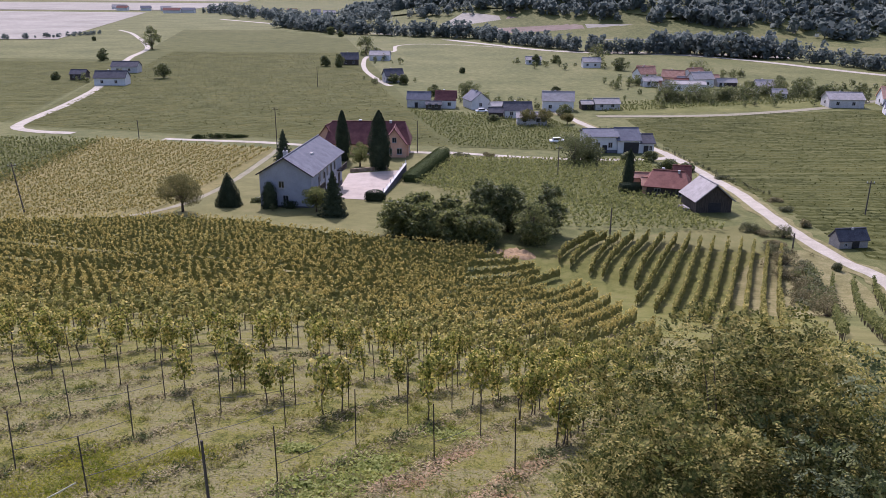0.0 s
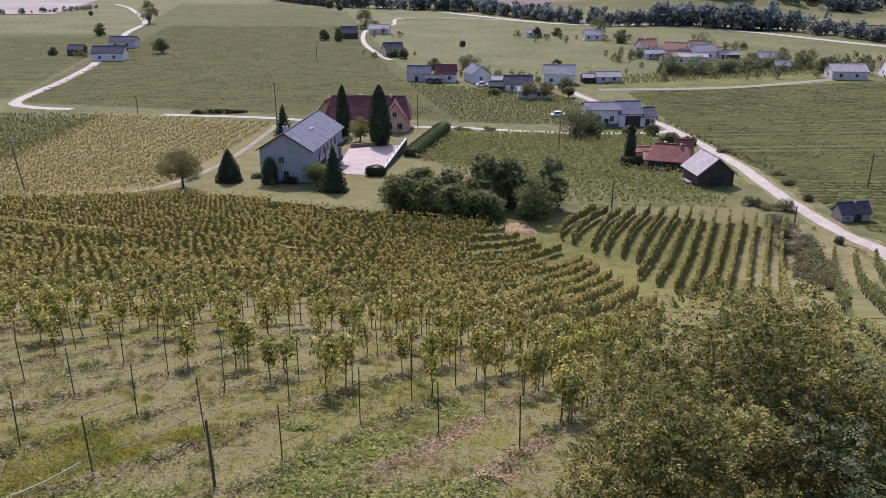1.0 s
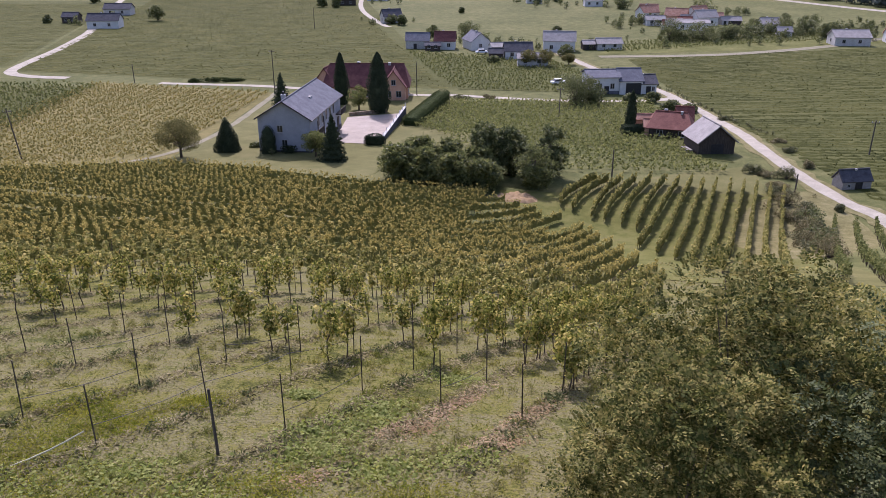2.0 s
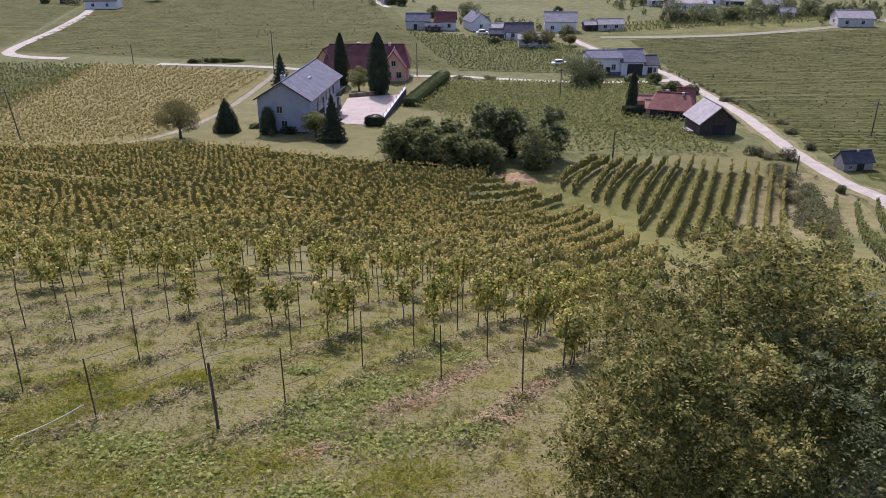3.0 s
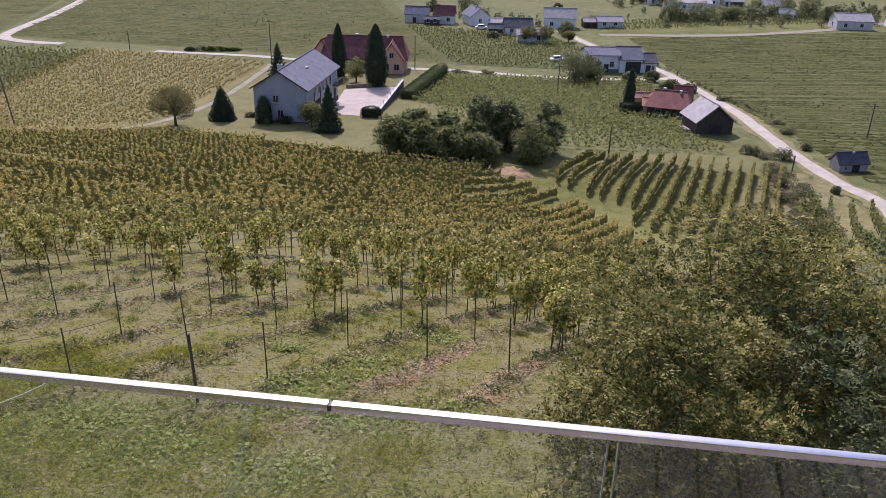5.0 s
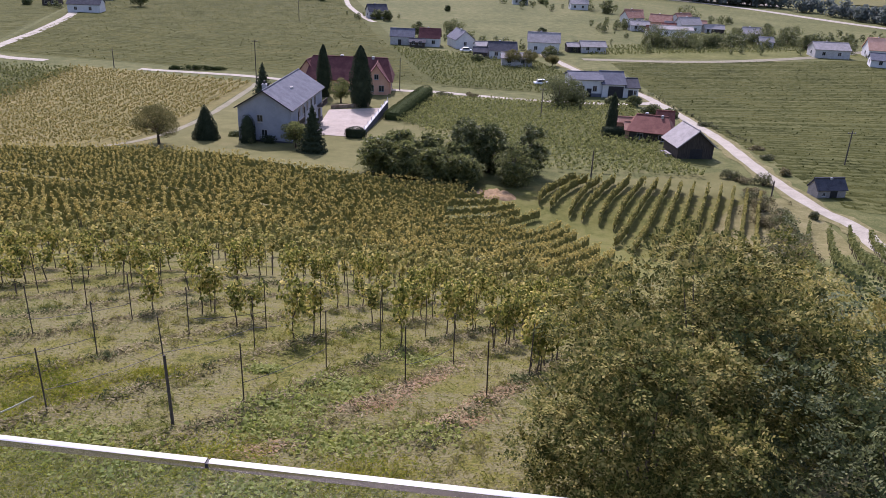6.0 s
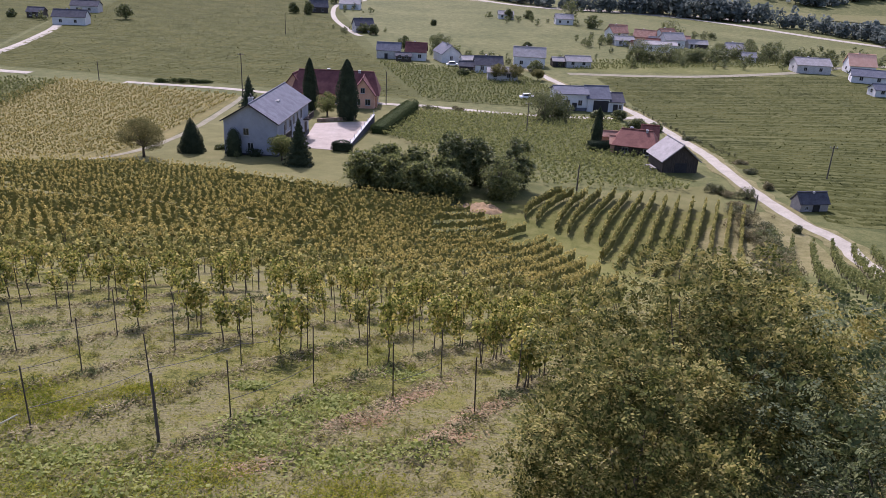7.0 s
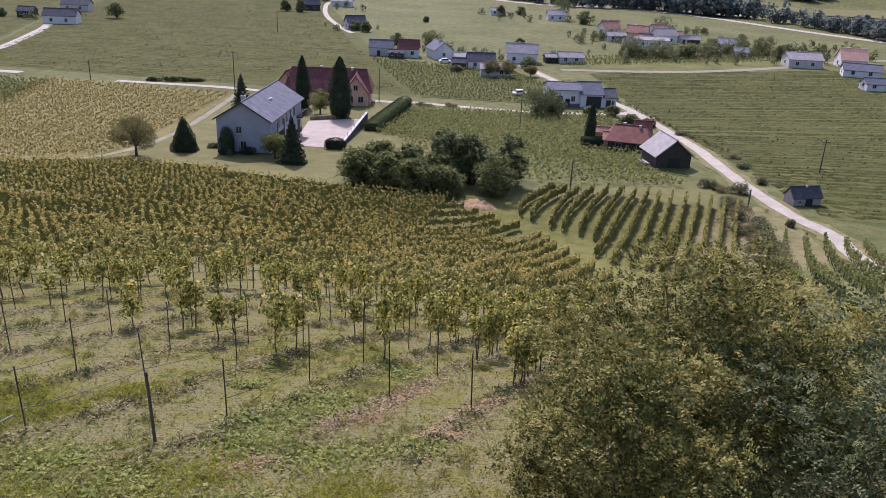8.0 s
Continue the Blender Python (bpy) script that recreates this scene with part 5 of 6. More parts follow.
for i, (x, y, h, r) in enumerate(WEST_TREES + EAST_TREES):
    tree("field_tree", x, y, h, r, "dark green broadleaf tree among the fields", n=3200 if y < 330 else 1500, size=0.36 if y < 330 else 0.22 + 0.0012 * y, clear=0.05, count=46, clump=0.34, seed=100 + i)
for i, (x, y, h, r) in enumerate(((25.4, 240.5, 4.9, 2.9), (30.6, 240.0, 5.2, 3.1), (38.0, 243.0, 3.4, 2.4))):
    tree("orchard_tree", x, y, h, r, "round brownish green fruit tree in a village garden", leaf=M_WALNUT, n=6000, size=0.24, clear=0.32, count=40, clump=0.32, seed=140 + i)
LANE_TREES = [(31.0, 184, 7.4, 4.8), (34.4, 185, 5.6, 3.4), (44.1, 185.5, 2.4, 1.6), (49.3, 186, 2.4, 1.6), (51.1, 176, 2.2, 2.2), (54.6, 174, 1.8, 1.6)]
for i, (x, y, h, r) in enumerate(LANE_TREES):
    tree("lane_tree", x, y, h, r, "dark green tree beside the lane", n=5000, size=0.31, clear=0.04, count=44, clump=0.4, seed=150 + i)
conifer("cypress", 36.6, 152.5, 8.3, 1.1, "slim dark cypress beside the red farm", "column", 4500, 0.24, 160)
SCRUB = [(4.6, 191, 1.2, 2.6), (11.3, 191.6, 1.2, 1.8), (48.3, 119.5, 1.8, 1.8), (49.8, 117.6, 1.2, 1.6), (52.4, 116.2, 2.2, 1.6), (47.0, 102.6, 2.3, 1.9), (48.6, 100.2, 1.4, 1.9), (45.2, 97, 1.6, 2.2), (46.9, 94.4, 1.1, 1.7), (45.7, 90.8, 2.6, 2.3), (43.4, 88.5, 1.4, 1.9), (42.5, 84, 2.0, 2.4),
         (40.8, 80.5, 1.6, 2.2), (39.9, 75.6, 3.5, 2.0), (53.0, 100.2, 1.4, 0.8), (58.6, 123, 1.6, 1.2), (48.5, 108, 1.2, 2.4), (49.5, 112, 0.9, 2.0), (60.4, 134, 1.0, 1.6), (61.5, 142, 0.9, 1.5), (59.6, 165, 1.0, 1.6)]
for i, (x, y, h, r) in enumerate(SCRUB):
    bush("roadside_bush", x, y, r, r * 0.9, h, "%s bush at the roadside" % ("dull green", "dry brownish")[i % 2], leaf=(M_SHRUB, M_BROWN)[i % 2], n=1700, size=0.19, seed=170 + i)


# ---- woods far off ----
def leafy(r, per, size):
    """A far broad-leaved tree of unit height: leaf clumps on uneven lobes, down to the ground."""
    lobes = [(0, 0, 0.42, 0.3, 0.3, 0.36)]
    for _ in range(9):
        a, t = r.uniform(0, 6.283), r.uniform(0.2, 0.82)
        d = r.uniform(0.1, 0.3) * (1.15 - t * 0.6)
        s = r.uniform(0.1, 0.21)
        lobes.append((d * math.cos(a), d * math.sin(a), t, s, s, s * r.uniform(0.7, 1.2)))
    q, out = clump_points(r, per, lobes, 0.85)
    q[:, 2] = np.maximum(q[:, 2], 0.03)
    return leaf_quads(r, q, size, 0.25, 0.8, out)


def woods(name, spots, h, label, per=100, size=0.19, material=M_FAR_HAZE, seed=9, spread=(0.55, 1.25)):
    """A far wood of leafy trees, in one mesh."""
    r = np.random.default_rng(seed + len(spots))
    kinds = np.stack([leafy(r, per, size) for _ in range(12)])
    p = np.array(spots)
    n = len(p)
    hh = h * r.uniform(*spread, n)
    a = r.uniform(0, 6.283, n)[:, None, None]
    w = (hh * r.uniform(0.8, 1.3, n))[:, None, None]
    q = kinds[r.integers(0, 12, n)]
    zz = heights(p[:, 0], p[:, 1]) - 0.1
    x = (q[..., 0] * np.cos(a) - q[..., 1] * np.sin(a)) * w + p[:, 0][:, None, None]
    y = (q[..., 0] * np.sin(a) + q[..., 1] * np.cos(a)) * w + p[:, 1][:, None, None]
    z = q[..., 2] * hh[:, None, None] + zz[:, None, None]
    ob = put(name, quads(name, np.stack([x, y, z], -1).reshape(-1, 4, 3), material), label=label, category="woods", kind="stuff")
    v, f = joined([tube([(px, py, pz - 0.3), (px, py, pz + k * 0.55)], [k * 0.022, k * 0.008], 4) for px, py, pz, k in np.column_stack([p, zz, hh])])
    put("trunk", solid("trunk", v, f, M_BARK), ob)
    return ob


def along(points, step, width, seed):
    r = np.random.default_rng(seed)
    p = smooth_line(points, step)
    return [(x + r.normal(0, width), y + r.normal(0, width)) for x, y in p for _ in range(3)]


# Belts and forest in the default leaf carry distance haze in their colour.
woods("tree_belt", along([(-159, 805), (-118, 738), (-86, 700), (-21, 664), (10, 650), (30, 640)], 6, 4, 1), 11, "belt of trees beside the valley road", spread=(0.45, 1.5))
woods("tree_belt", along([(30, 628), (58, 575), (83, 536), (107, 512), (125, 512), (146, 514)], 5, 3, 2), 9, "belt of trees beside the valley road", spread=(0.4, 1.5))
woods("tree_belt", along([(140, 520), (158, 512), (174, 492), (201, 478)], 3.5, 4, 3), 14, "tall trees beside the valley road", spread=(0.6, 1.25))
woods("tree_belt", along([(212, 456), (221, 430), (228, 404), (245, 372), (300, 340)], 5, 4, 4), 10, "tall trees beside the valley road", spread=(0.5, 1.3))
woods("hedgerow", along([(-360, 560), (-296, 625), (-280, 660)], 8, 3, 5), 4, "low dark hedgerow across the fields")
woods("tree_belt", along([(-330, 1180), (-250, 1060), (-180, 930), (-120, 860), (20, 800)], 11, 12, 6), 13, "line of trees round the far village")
r6 = np.random.default_rng(77)
hill = []
while len(hill) < 2200:
    x, y = r6.uniform(-120, 560), r6.uniform(600, 1150)
    edge = np.interp(x, [-120, -32, 34, 127, 205, 212, 234, 280, 296, 305, 334, 1000], [960, 890, 786, 706, 664, 650, 652, 622, 560, 570, 622, 500])
    if y > edge and (y < edge + 170 or r6.random() < 0.3):
        hill.append((x, y))
woods("forest", hill, 14, "dark green hillside forest behind the valley, haze put into its leaf colour", per=42, size=0.32)
r7 = np.random.default_rng(78)
for i in range(14):
    x, y = -520 + 30 * i + r7.uniform(-9, 9), 1250 - 12 * i + r7.uniform(-60, 60)
    house("village_house", x, y, r7.uniform(-100, -70), 9, r7.uniform(12, 24), 4, 7, "distant pale village house", M_WHITE, (M_TIN, M_BRIGHTRED, M_SLATE)[i % 3])


# gardens and hedges round the village
woods("tree_belt", along([(80, 296), (95, 297), (108, 302), (122, 312), (136, 315), (152, 312), (170, 322)], 3.5, 2.5, 11), 4.6, "dense dark trees behind the village gardens", per=260, size=0.09, material=M_LEAF, spread=(0.4, 1.4))
woods("hedgerow", along([(70, 330), (84, 345), (110, 372), (140, 380)], 5, 3, 12), 4.0, "hedge of dark bushes round the village", per=200, size=0.1, material=M_LEAF, spread=(0.4, 1.3))
woods("hedgerow", along([(62, 150), (60.5, 165), (59, 185), (56.5, 205), (48, 236)], 3.0, 0.5, 13), 0.9, "low rough weeds along the road verge", per=60, size=0.16, material=M_SHRUB, spread=(0.4, 1.4))
woods("scrub", along([(49, 110), (47, 102), (45, 95), (42.5, 88), (40.5, 82)], 2.2, 1.5, 14), 1.5, "dry brownish scrub and brambles beside the vine rows", per=90, size=0.12, material=M_BROWN, spread=(0.4, 1.4))
woods("scrub", along([(47.5, 97), (45.5, 90), (43.5, 84)], 2.0, 0.9, 15), 2.2, "dark green bushes beside the vine rows", per=150, size=0.1, material=M_LEAF, spread=(0.6, 1.3))
r9 = np.random.default_rng(93)
garden = []
for cx, cy, k, w in ((5, 292, 16, 9), (24, 275, 14, 9), (45, 282, 10, 8), (95, 300, 34, 14), (120, 312, 30, 14), (148, 300, 22, 12), (95, 345, 20, 12), (70, 430, 16, 14), (-150, 350, 8, 12), (-48, 440, 14, 10), (-24, 352, 8, 6), (180, 330, 24, 16)):
    garden += [(cx + r9.normal(0, w), cy + r9.normal(0, w * 0.7)) for _ in range(k)]
woods("garden_shrubs", [q for q in garden if q[1] > 246], 2.7, "garden bushes and fruit trees among the village houses", per=160, size=0.125, material=M_LEAF, spread=(0.4, 1.7))


# ---- power poles ----
def power_pole(x, y, h, label="thin wooden power pole in the fields", lean=0.0, arm=True):
    ob = put("power_pole", None, label=label, category="pole", group="power poles", m=pose(x, y, gz(x, y), 0, lean, 0))
    put("pole", solid("pole", *tube([(0, 0, -0.5), (0, 0, h)], [0.13, 0.09], 8), M_POLE), ob)
    if arm:
        part("crossarm", boxed((-0.7, 0.7, -0.05, 0.05, h - 0.5, h - 0.38)), M_POLE, ob)
        for s in (-0.6, 0, 0.6):
            put("insulator", solid("insulator", *tube([(s, 0, h - 0.38), (s, 0, h - 0.15)], [0.05, 0.03], 6), M_WHITE), ob)
    return ob


power_pole(-70.4, 128.1, 8.5, lean=-6)
power_pole(24.8, 167.5, 6.5)
power_pole(24.9, 112.3, 5.5, arm=False)
power_pole(73, 131.7, 6.0)
power_pole(50.4, 108.1, 3.0, "short wooden pole beside the road", arm=False)
power_pole(-6.5, 195.9, 8.0, "street lamp pole beside the lane", arm=False)
power_pole(-42.5, 200, 10.5)
power_pole(-83, 214, 5.0, arm=False)
power_pole(-52, 330, 8, arm=False)

# ---- parked cars and a plank stack ----
def car(x, y, turn, paint, label):
    """A small parked car that stands along its local x."""
    ob = put("car", None, label=label, category="car", group="parked cars", m=pose(x, y, gz(x, y) + 0.1, 0, 0, turn))
    part("body", boxed((-2.0, 2.0, -0.82, 0.82, 0.3, 0.85), bevel=0.12), paint, ob)
    bm = boxed((-1.35, 1.1, -0.74, 0.74, 0.85, 1.42))
    for v in bm.verts:
        if v.co.z > 1.2:
            v.co.x, v.co.y = v.co.x * 0.72, v.co.y * 0.86
    cabin = part("cabin", bm, M_PANE, ob, "dark tinted windows")
    part("roof", boxed((-0.98, 0.8, -0.64, 0.64, 1.4, 1.46), bevel=0.02), paint, cabin)
    for wx in (-1.25, 1.25):
        for wy in (-0.82, 0.62):
            v, f = tube([(wx, wy, 0.3), (wx, wy + 0.2, 0.3)], [0.31, 0.31], 14)
            wheel = put("wheel", solid("wheel", v, f, M_DARK), ob)
            v, f = tube([(wx, wy - 0.01, 0.3), (wx, wy + 0.21, 0.3)], [0.19, 0.19], 10)
            put("rim", solid("rim", v, f, M_STEEL), wheel)
    for sy in (-0.6, 0.6):
        part("headlight", boxed((1.96, 2.03, sy - 0.15, sy + 0.15, 0.6, 0.74)), M_FRAME, ob)
    return ob


car(30.6, 211.5, 15, M_CAR, "white car parked beside the pale farm")
car(12.6, 264.2, 10, M_CAR, "white car parked beside a village house")
stack = put("plank_stack", None, label="stack of weathered planks beside the barn", category="planks", m=pose(42.5, 134.6, gz(42.5, 134.6), 0, 0, 100))
for i in range(5):
    for j in range(4):
        part("plank", boxed((-1.4 + 0.04 * j, 1.4 - 0.05 * i, -0.5 + 0.25 * j, -0.28 + 0.25 * j, 0.12 * i, 0.12 * i + 0.1)), M_TIN if (i + j) % 3 else M_WOOD, stack)

# ---- grass and weeds near the tower ----
bank_x, bank_y = np.meshgrid(np.arange(-26, 12.1, 0.16), np.arange(5, 33.1, 0.16))
strips = np.array([q for line in ROWS for q in line if 4 < q[1] < 34])
flat_xy = np.stack([bank_x.ravel(), bank_y.ravel()], 1)
gap_to_row = np.concatenate([np.sqrt(((q[:, None] - strips[None]) ** 2).sum(2)).min(1) for q in np.array_split(flat_xy, 200)])
rough = np.array([0.05 * noise.noise((x * 1.1, y * 1.1, 4)) + 0.03 * noise.noise((x * 3.4, y * 3.4, 9)) for x, y in flat_xy])
edge = np.minimum.reduce([flat_xy[:, 0] + 26, 12 - flat_xy[:, 0], flat_xy[:, 1] - 5, 33 - flat_xy[:, 1]])
rise = (0.07 + 0.09 * np.exp(-(gap_to_row / 0.3) ** 2) + rough) * ease(0, 2, edge) - 0.02
bank_v = np.column_stack([flat_xy, heights(flat_xy[:, 0], flat_xy[:, 1]) + rise])
nx = bank_x.shape[1]
bi = (np.arange(bank_x.shape[0] - 1)[:, None] * nx + np.arange(nx - 1)[None, :]).ravel()
put("bank", solid("bank", bank_v, np.stack([bi, bi + 1, bi + nx + 1, bi + nx], 1), M_SLOPE, True), label="uneven grassy bank with low ridges along the vine rows", category="slope", kind="structure")


def bank_z(x, y):
    """Height of the uneven bank."""
    i = np.clip(np.round((np.asarray(x) + 26) / 0.16).astype(int), 0, nx - 1)
    j = np.clip(np.round((np.asarray(y) - 5) / 0.16).astype(int), 0, bank_x.shape[0] - 1)
    inside = (np.asarray(x) > -26) & (np.asarray(x) < 12) & (np.asarray(y) < 33)
    return np.where(inside, bank_v[j * nx + i, 2], heights(x, y))


r8 = np.random.default_rng(91)
n = 52000
gy = 6.5 + 24 * r8.random(n) ** 1.2
gx = (r8.random(n) * 1.5 - 0.95) * (gy * 0.72 + 2)
clear = np.concatenate([np.sqrt(((np.stack([a, b], 1)[:, None] - strips[None]) ** 2).sum(2)).min(1) for a, b in zip(np.array_split(gx, 60), np.array_split(gy, 60))])
keep = (clear > 0.3 + r8.normal(0, 0.12, n)) | (r8.random(n) < 0.3)
gx, gy = gx[keep], gy[keep]
n = len(gx)
tuft = np.array([noise.noise((x * 0.9, y * 0.9, 0.3)) for x, y in zip(gx[::5], gy[::5])]).repeat(5)[:n]
lift = np.abs(r8.normal(0, 0.02, n)) + 0.02 + 0.03 * np.clip(tuft, 0, 1)
put("grass", quads("grass", leaf_quads(r8, np.stack([gx, gy, bank_z(gx, gy) + lift], 1), 0.075, 0.6, 0.32, np.tile((0.0, -0.2, 1.0), (n, 1)), 0.6), M_GRASS), label="uneven dry and green grass on the slope", category="grass", kind="stuff")
spots = np.array([(-3.4, 16.5, 0.35), (-2.6, 14.0, 0.8), (-1.8, 14.8, 0.7), (-2.6, 13.0, 0.8), (-1.2, 12.4, 0.8), (-6.0, 12.2, 0.9), (0.3, 12.8, 0.7), (-4.6, 11.3, 1.1), (0.2, 18.4, 0.8), (-1.4, 15.6, 0.7), (-8.2, 11.6, 1.2), (-2.2, 10.4, 0.9)])
k = r8.integers(0, len(spots), 8500)
wx, wy = spots[k, 0] + r8.normal(0, 0.55, 8500) * spots[k, 2], spots[k, 1] + r8.normal(0, 0.4, 8500) * spots[k, 2]
put("weeds", quads("weeds", leaf_quads(r8, np.stack([wx, wy, bank_z(wx, wy) + np.abs(r8.normal(0, 0.035, 8500)) + 0.02], 1), 0.09, 0.7, 0.7, np.tile((0.0, 0.0, 1.0), (8500, 1)), 0.5), M_HERB), label="low broad-leaved weeds in green patches", category="weeds", kind="stuff")
tufts = np.stack([r8.uniform(-16, 4, 1500), 6.8 + 19 * r8.random(1500) ** 1.1], 1)
tufts = tufts[[noise.noise((x * 0.7, y * 0.7, 6.1)) > 0.0 for x, y in tufts]]
k = len(tufts) * 24
tx, ty = (tufts.repeat(24, 0) + r8.normal(0, 0.07, (k, 2))).T
put("grass", quads("grass", leaf_quads(r8, np.stack([tx, ty, bank_z(tx, ty) + np.abs(r8.normal(0, 0.05, k)) + 0.03], 1), 0.17, 0.0, 0.13), M_GRASS), label="tufts of longer dry grass on the slope", category="grass", kind="stuff")
# lush yellow-green grass close to the tower
beds = np.array([(-5.2, 10.6, 1.5), (-3.4, 9.4, 1.3), (-7.2, 11.4, 1.4), (-1.6, 9.6, 1.0), (-6.4, 9.2, 1.5), (-9.0, 12.4, 1.2), (-0.6, 11.0, 0.9), (-8.2, 15.6, 0.9), (-3.2, 11.6, 1.0), (-8.1, 13.6, 1.0), (-7.0, 14.6, 0.8), (-5.7, 15.8, 0.6)])
k = r8.integers(0, len(beds), 28500)
lx, ly = beds[k, 0] + r8.normal(0, 0.6, 28500) * beds[k, 2], beds[k, 1] + r8.normal(0, 0.5, 28500) * beds[k, 2]
put("grass", quads("grass", leaf_quads(r8, np.stack([lx, ly, bank_z(lx, ly) + np.abs(r8.normal(0, 0.03, 28500)) + 0.02], 1), 0.085, 0.3, 0.22), M_LUSH), label="lush yellow-green grass and moss near the tower", category="grass", kind="stuff")
# bare reddish soil and dead leaves
for cx, cy, rx, ry, turn in ((0.3, 16.0, 1.6, 0.26, 62), (-0.85, 14.3, 0.8, 0.42, 25), (1.9, 15.2, 1.4, 0.3, 55), (1.0, 13.5, 0.7, 0.35, 20), (-2.6, 12.0, 0.7, 0.3, 30)):
    k = int(2600 * rx * ry)
    u, w = r8.normal(0, rx * 0.5, k), r8.normal(0, ry * 0.5, k)
    ca, sa = math.cos(radians(turn)), math.sin(radians(turn))
    x, y = cx + u * ca - w * sa, cy + u * sa + w * ca
    put("bare_soil", quads("bare_soil", leaf_quads(r8, np.stack([x, y, bank_z(x, y) + np.abs(r8.normal(0, 0.012, k)) + 0.012], 1), 0.06, 0.95), M_REDSOIL), label="reddish crumbs of bare soil in the grass", category="soil", kind="stuff")
# taller dark weeds along the rows
near_rows = [np.array([q for q in line if q[1] < 31]) for line in ROWS]
lines = np.concatenate([q for q in near_rows if len(q) > 4])
knots = lines[r8.integers(0, len(lines), 620)] + r8.normal(0, 0.12, (620, 2))
knots = knots[[noise.noise((x * 0.55, y * 0.55, 2.7)) > -0.05 for x, y in knots]]
wx, wy = (knots.repeat(26, 0) + r8.normal(0, 0.1, (len(knots) * 26, 2))).T
lift = np.abs(r8.normal(0, 0.07, len(wx))) + 0.02
put("weeds", quads("weeds", leaf_quads(r8, np.stack([wx, wy, bank_z(wx, wy) + lift], 1), 0.11, 0.0, 0.3), M_WEED), label="dark green weeds along the vine rows", category="weeds", kind="stuff")
# dry strips under the rows
for line in ROWS:
    near = [q for q in line if q[1] < 33]
    if len(near) > 8:
        k = 62 * len(near)
        d = np.array(near)[r8.integers(0, len(near), k)] + r8.normal(0, 0.22, (k, 2)) + 0.05
        rise = np.abs(r8.normal(0, 0.025, k)) + 0.02
        put("straw", quads("straw", leaf_quads(r8, np.concatenate([d, (bank_z(d[:, 0], d[:, 1]) + rise)[:, None]], 1), 0.13, 0.8, 0.25), M_MULCH), label="dry straw and prunings along a vine row", category="straw", kind="stuff")


# wires between the front stakes, and a pale hose
def strand(name, p, q, sag, radius, material, label, category="wire"):
    pts = []
    for i in range(9):
        t = i / 8
        pts.append((p[0] + (q[0] - p[0]) * t, p[1] + (q[1] - p[1]) * t, p[2] + (q[2] - p[2]) * t - sag * 4 * t * (1 - t)))
    return put(name, solid(name, *tube(pts, [radius] * 9, 5), material), label=label, category=category)


def stake(i, h):
    x, y = FRONT[i]
    return (x, y, gz(x, y) + h)


for a, b, ha, hb in ((1, 21, 0.62, 0.66), (21, 11, 0.66, 0.7), (0, 7, 0.6, 0.62), (3, 4, 0.6, 0.58), (11, 19, 0.7, 0.66), (5, 16, 0.6, 0.62), (8, 14, 0.6, 0.62), (10, 23, 0.6, 0.6)):
    strand("drip_hose", stake(a, ha), stake(b, hb), 0.07, 0.0075, M_DARK, "thin black drip hose slung between vineyard stakes", "hose")
strand("hose", (-7.1, 13.3, gz(-7.1, 13.3) + 0.5), (-9.3, 11.6, gz(-9.3, 11.6) + 0.1), 0.2, 0.016, M_HOSE, "pale drooping irrigation hose", "hose")

# ---- the trees below the tower ----
tree("ash_tree", 4.9, 11.2, 4.5, 3.0, "large leafy ash tree close to the tower", leaf=M_ASH, n=70000, size=0.085, clear=0.05, count=150, clump=0.16, seed=50, girth=0.4, spray=0.3)
tree("ash_tree", 3.2, 8.6, 3.7, 1.9, "bushy young ash tree close to the tower", leaf=M_ASH, n=52000, size=0.072, clear=0.04, count=95, clump=0.18, seed=51, girth=0.4, spray=0.26)
tree("ash_tree", 6.6, 8.2, 4.4, 2.6, "dense dark green tree below the tower", leaf=M_NEARTREE, n=40000, size=0.08, clear=0.04, count=60, clump=0.22, seed=52, spray=0.34, girth=0.4)
tree("ash_tree", 6.0, 13.6, 3.5, 2.2, "bushy ash tree on the slope", leaf=M_ASH, n=32000, size=0.09, clear=0.04, count=70, clump=0.2, seed=54, girth=0.4, spray=0.3)
tree("ash_tree", 8.8, 14.5, 3.7, 2.8, "yellowish green tree on the slope", leaf=M_VINE, n=34000, size=0.1, clear=0.06, count=70, clump=0.2, seed=53, girth=0.4, depth=0.8, slim=0.5)

# ---- the lookout's glass railing and deck ----
DECK_Z = 40 - 1.75
deck = put("deck", None, label="grey timber boards of the lookout deck", category="deck", kind="structure", m=pose(0, 0, DECK_Z))
for i in range(41):
    x = -0.82 + 0.105 * i
    front = min(0.87 - 0.1334 * (x + 0.25), 0.87 + 2.5 * (x + 0.25)) + 0.03
    put("board", boxed_mesh("board", M_DECK, (x - 0.048, x + 0.048, -3.2, front, -0.03, 0.0)), deck)
part("beam", boxed((-0.2, 3.4, 0.24, 0.36, -0.25, -0.032)), M_WOOD, deck)
part("beam", boxed((-0.85, 3.4, -3.1, -2.98, -0.25, -0.032)), M_WOOD, deck)
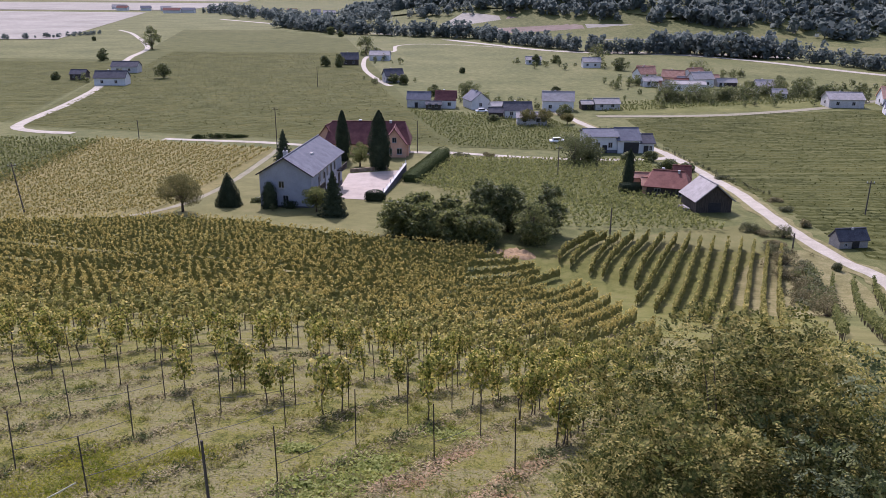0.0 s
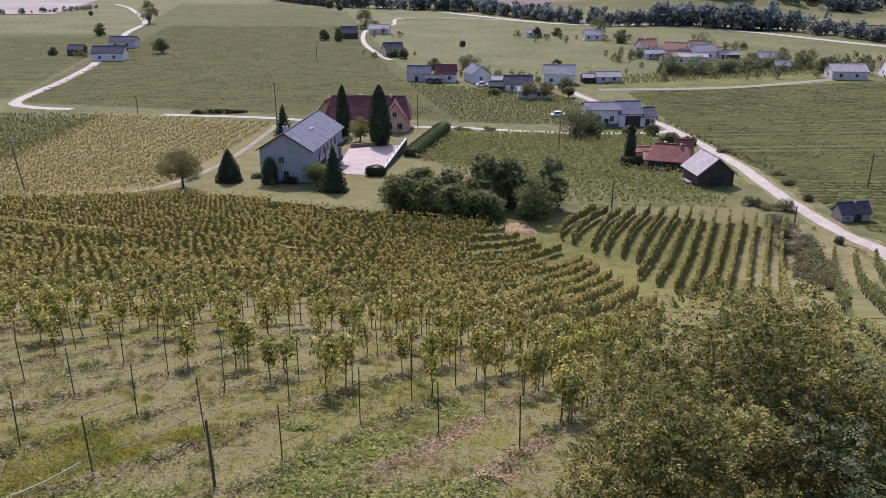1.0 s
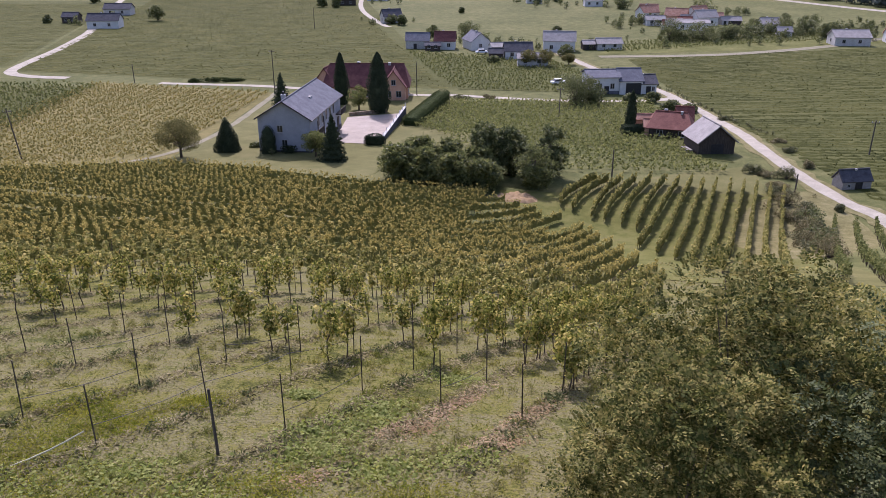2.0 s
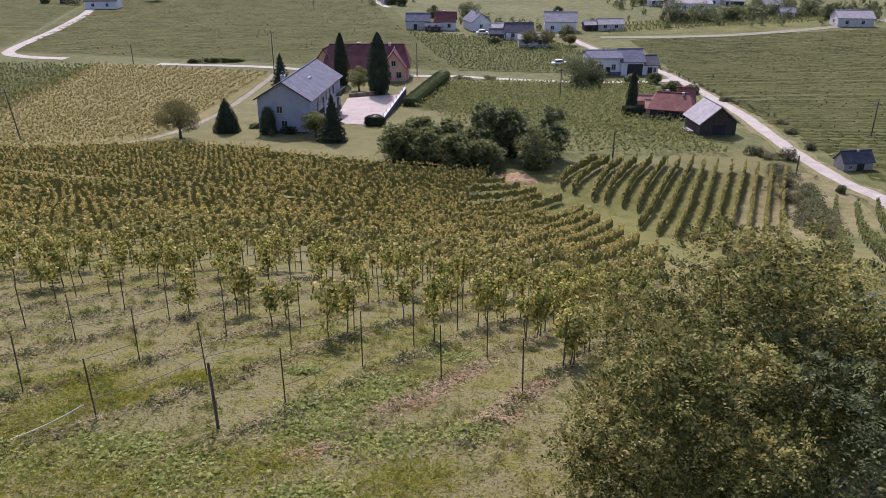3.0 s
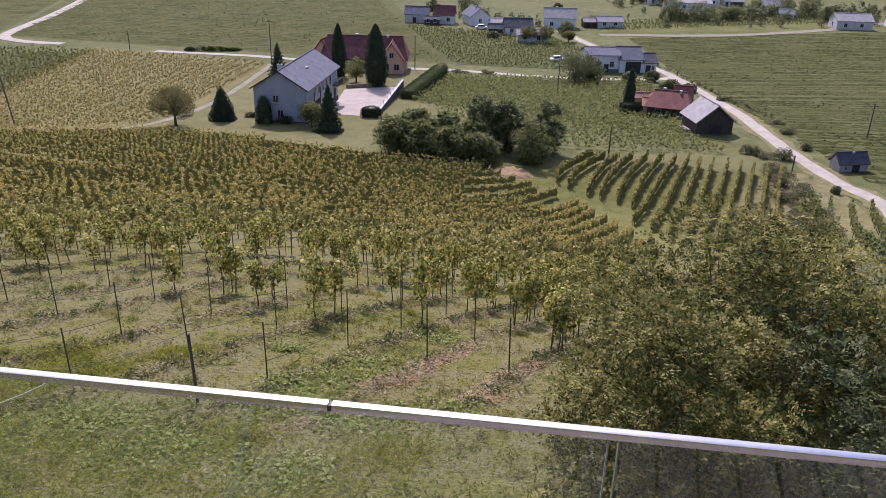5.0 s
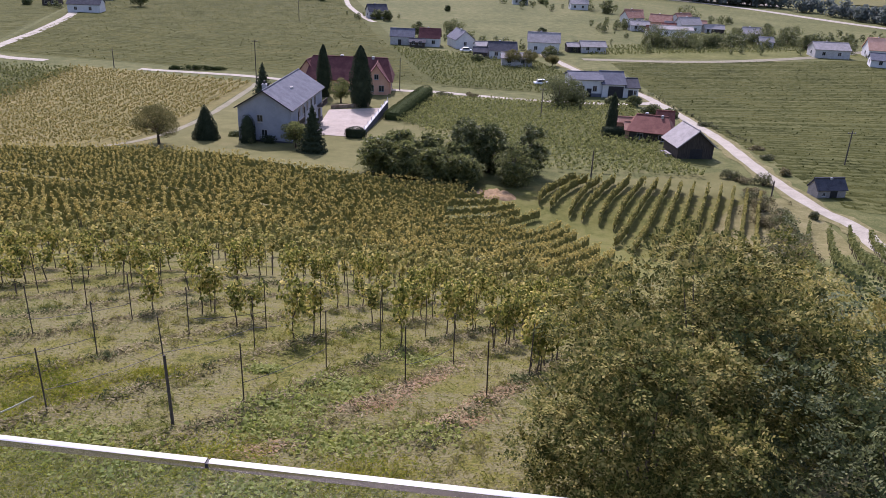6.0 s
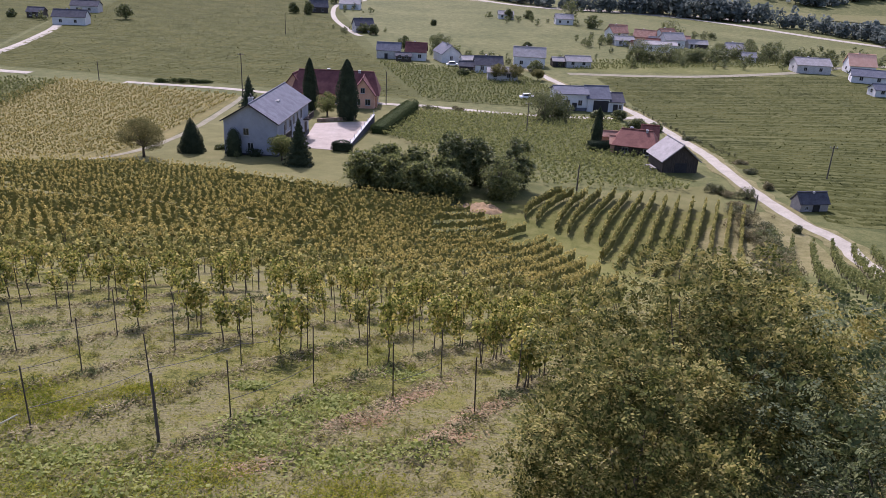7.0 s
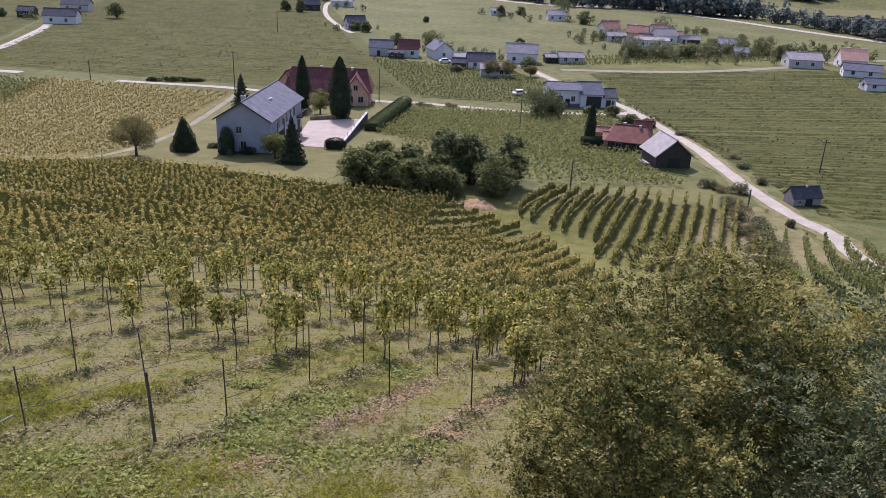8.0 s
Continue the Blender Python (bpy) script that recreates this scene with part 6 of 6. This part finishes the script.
for x, y in ((0.0, 0.3), (3.2, 0.3), (-0.7, -3.0), (3.2, -3.0)):
    part("support_post", boxed((x - 0.09, x + 0.09, y - 0.09, y + 0.09, gz(x, y) - DECK_Z - 0.3, -0.26)), M_WOOD, deck)
CORNER = (-0.25, 0.87, 39.32)
RUN = -7.6


def cap_rail(x0, x1, parent):
    """A slim steel cap with a softly rounded top."""
    prof = [(-0.0034, -0.006)] + [(y, -0.0005 * (y / 0.0034) ** 2 - (0.0004 if abs(y) > 0.0033 else 0.0)) for y in (-0.0034, -0.0032, -0.0024, -0.0016, -0.0008, 0.0, 0.0008, 0.0016, 0.0024, 0.0032, 0.0034)] + [(0.0034, -0.006)]
    k = len(prof)
    v = [(x, y, z) for x in (x0, x1) for y, z in prof]
    f = [(i, (i + 1) % k, k + (i + 1) % k, k + i) for i in range(k)] + [tuple(range(k)), tuple(range(2 * k - 1, k - 1, -1))]
    ob = put("cap_rail", solid("cap_rail", v, f, M_STEEL, True), parent, "polished steel cap rail")
    ob.data.set_sharp_from_angle(angle=radians(35))
    return ob


for turn, joints, edges in ((RUN, (0.0, 0.314, 1.6, 3.0), (0.012, 0.513, 1.55, 2.998)), (RUN - 104, (0.0, 1.6), (0.012, 1.598))):
    ob = put("glass_railing", None, label="glass balustrade with a slim polished steel cap rail", category="railing", group="railing of the lookout", m=pose(*CORNER, 0, 0, turn))
    for x0, x1 in zip(joints[:-1], joints[1:]):
        cap_rail(x0, x1 - 0.003, ob)
    for x0 in joints[1:-1]:
        part("joint_sleeve", boxed((x0 - 0.004, x0 + 0.001, -0.003, 0.003, -0.0058, -0.0012)), M_DARK, ob)
    for x0, x1 in zip(edges[:-1], edges[1:]):
        pane = part("glass_pane", boxed((x0, x1 - 0.006, -0.002, 0.002, -1.06, -0.006)), M_GLASS, ob, "clear glass pane")
        pane.visible_shadow = False
    for x0 in edges[1:-1]:
        for x1 in (x0 - 0.0071, x0 + 0.0003):
            part("pane_edge", boxed((x1, x1 + 0.0008, -0.0024, 0.0024, -1.06, -0.0065)), M_EDGE, ob, "pale polished edge of a glass pane")
    part("base_shoe", boxed((0.0, joints[-1], -0.02, 0.02, -1.10, -1.05)), M_STEEL, ob)
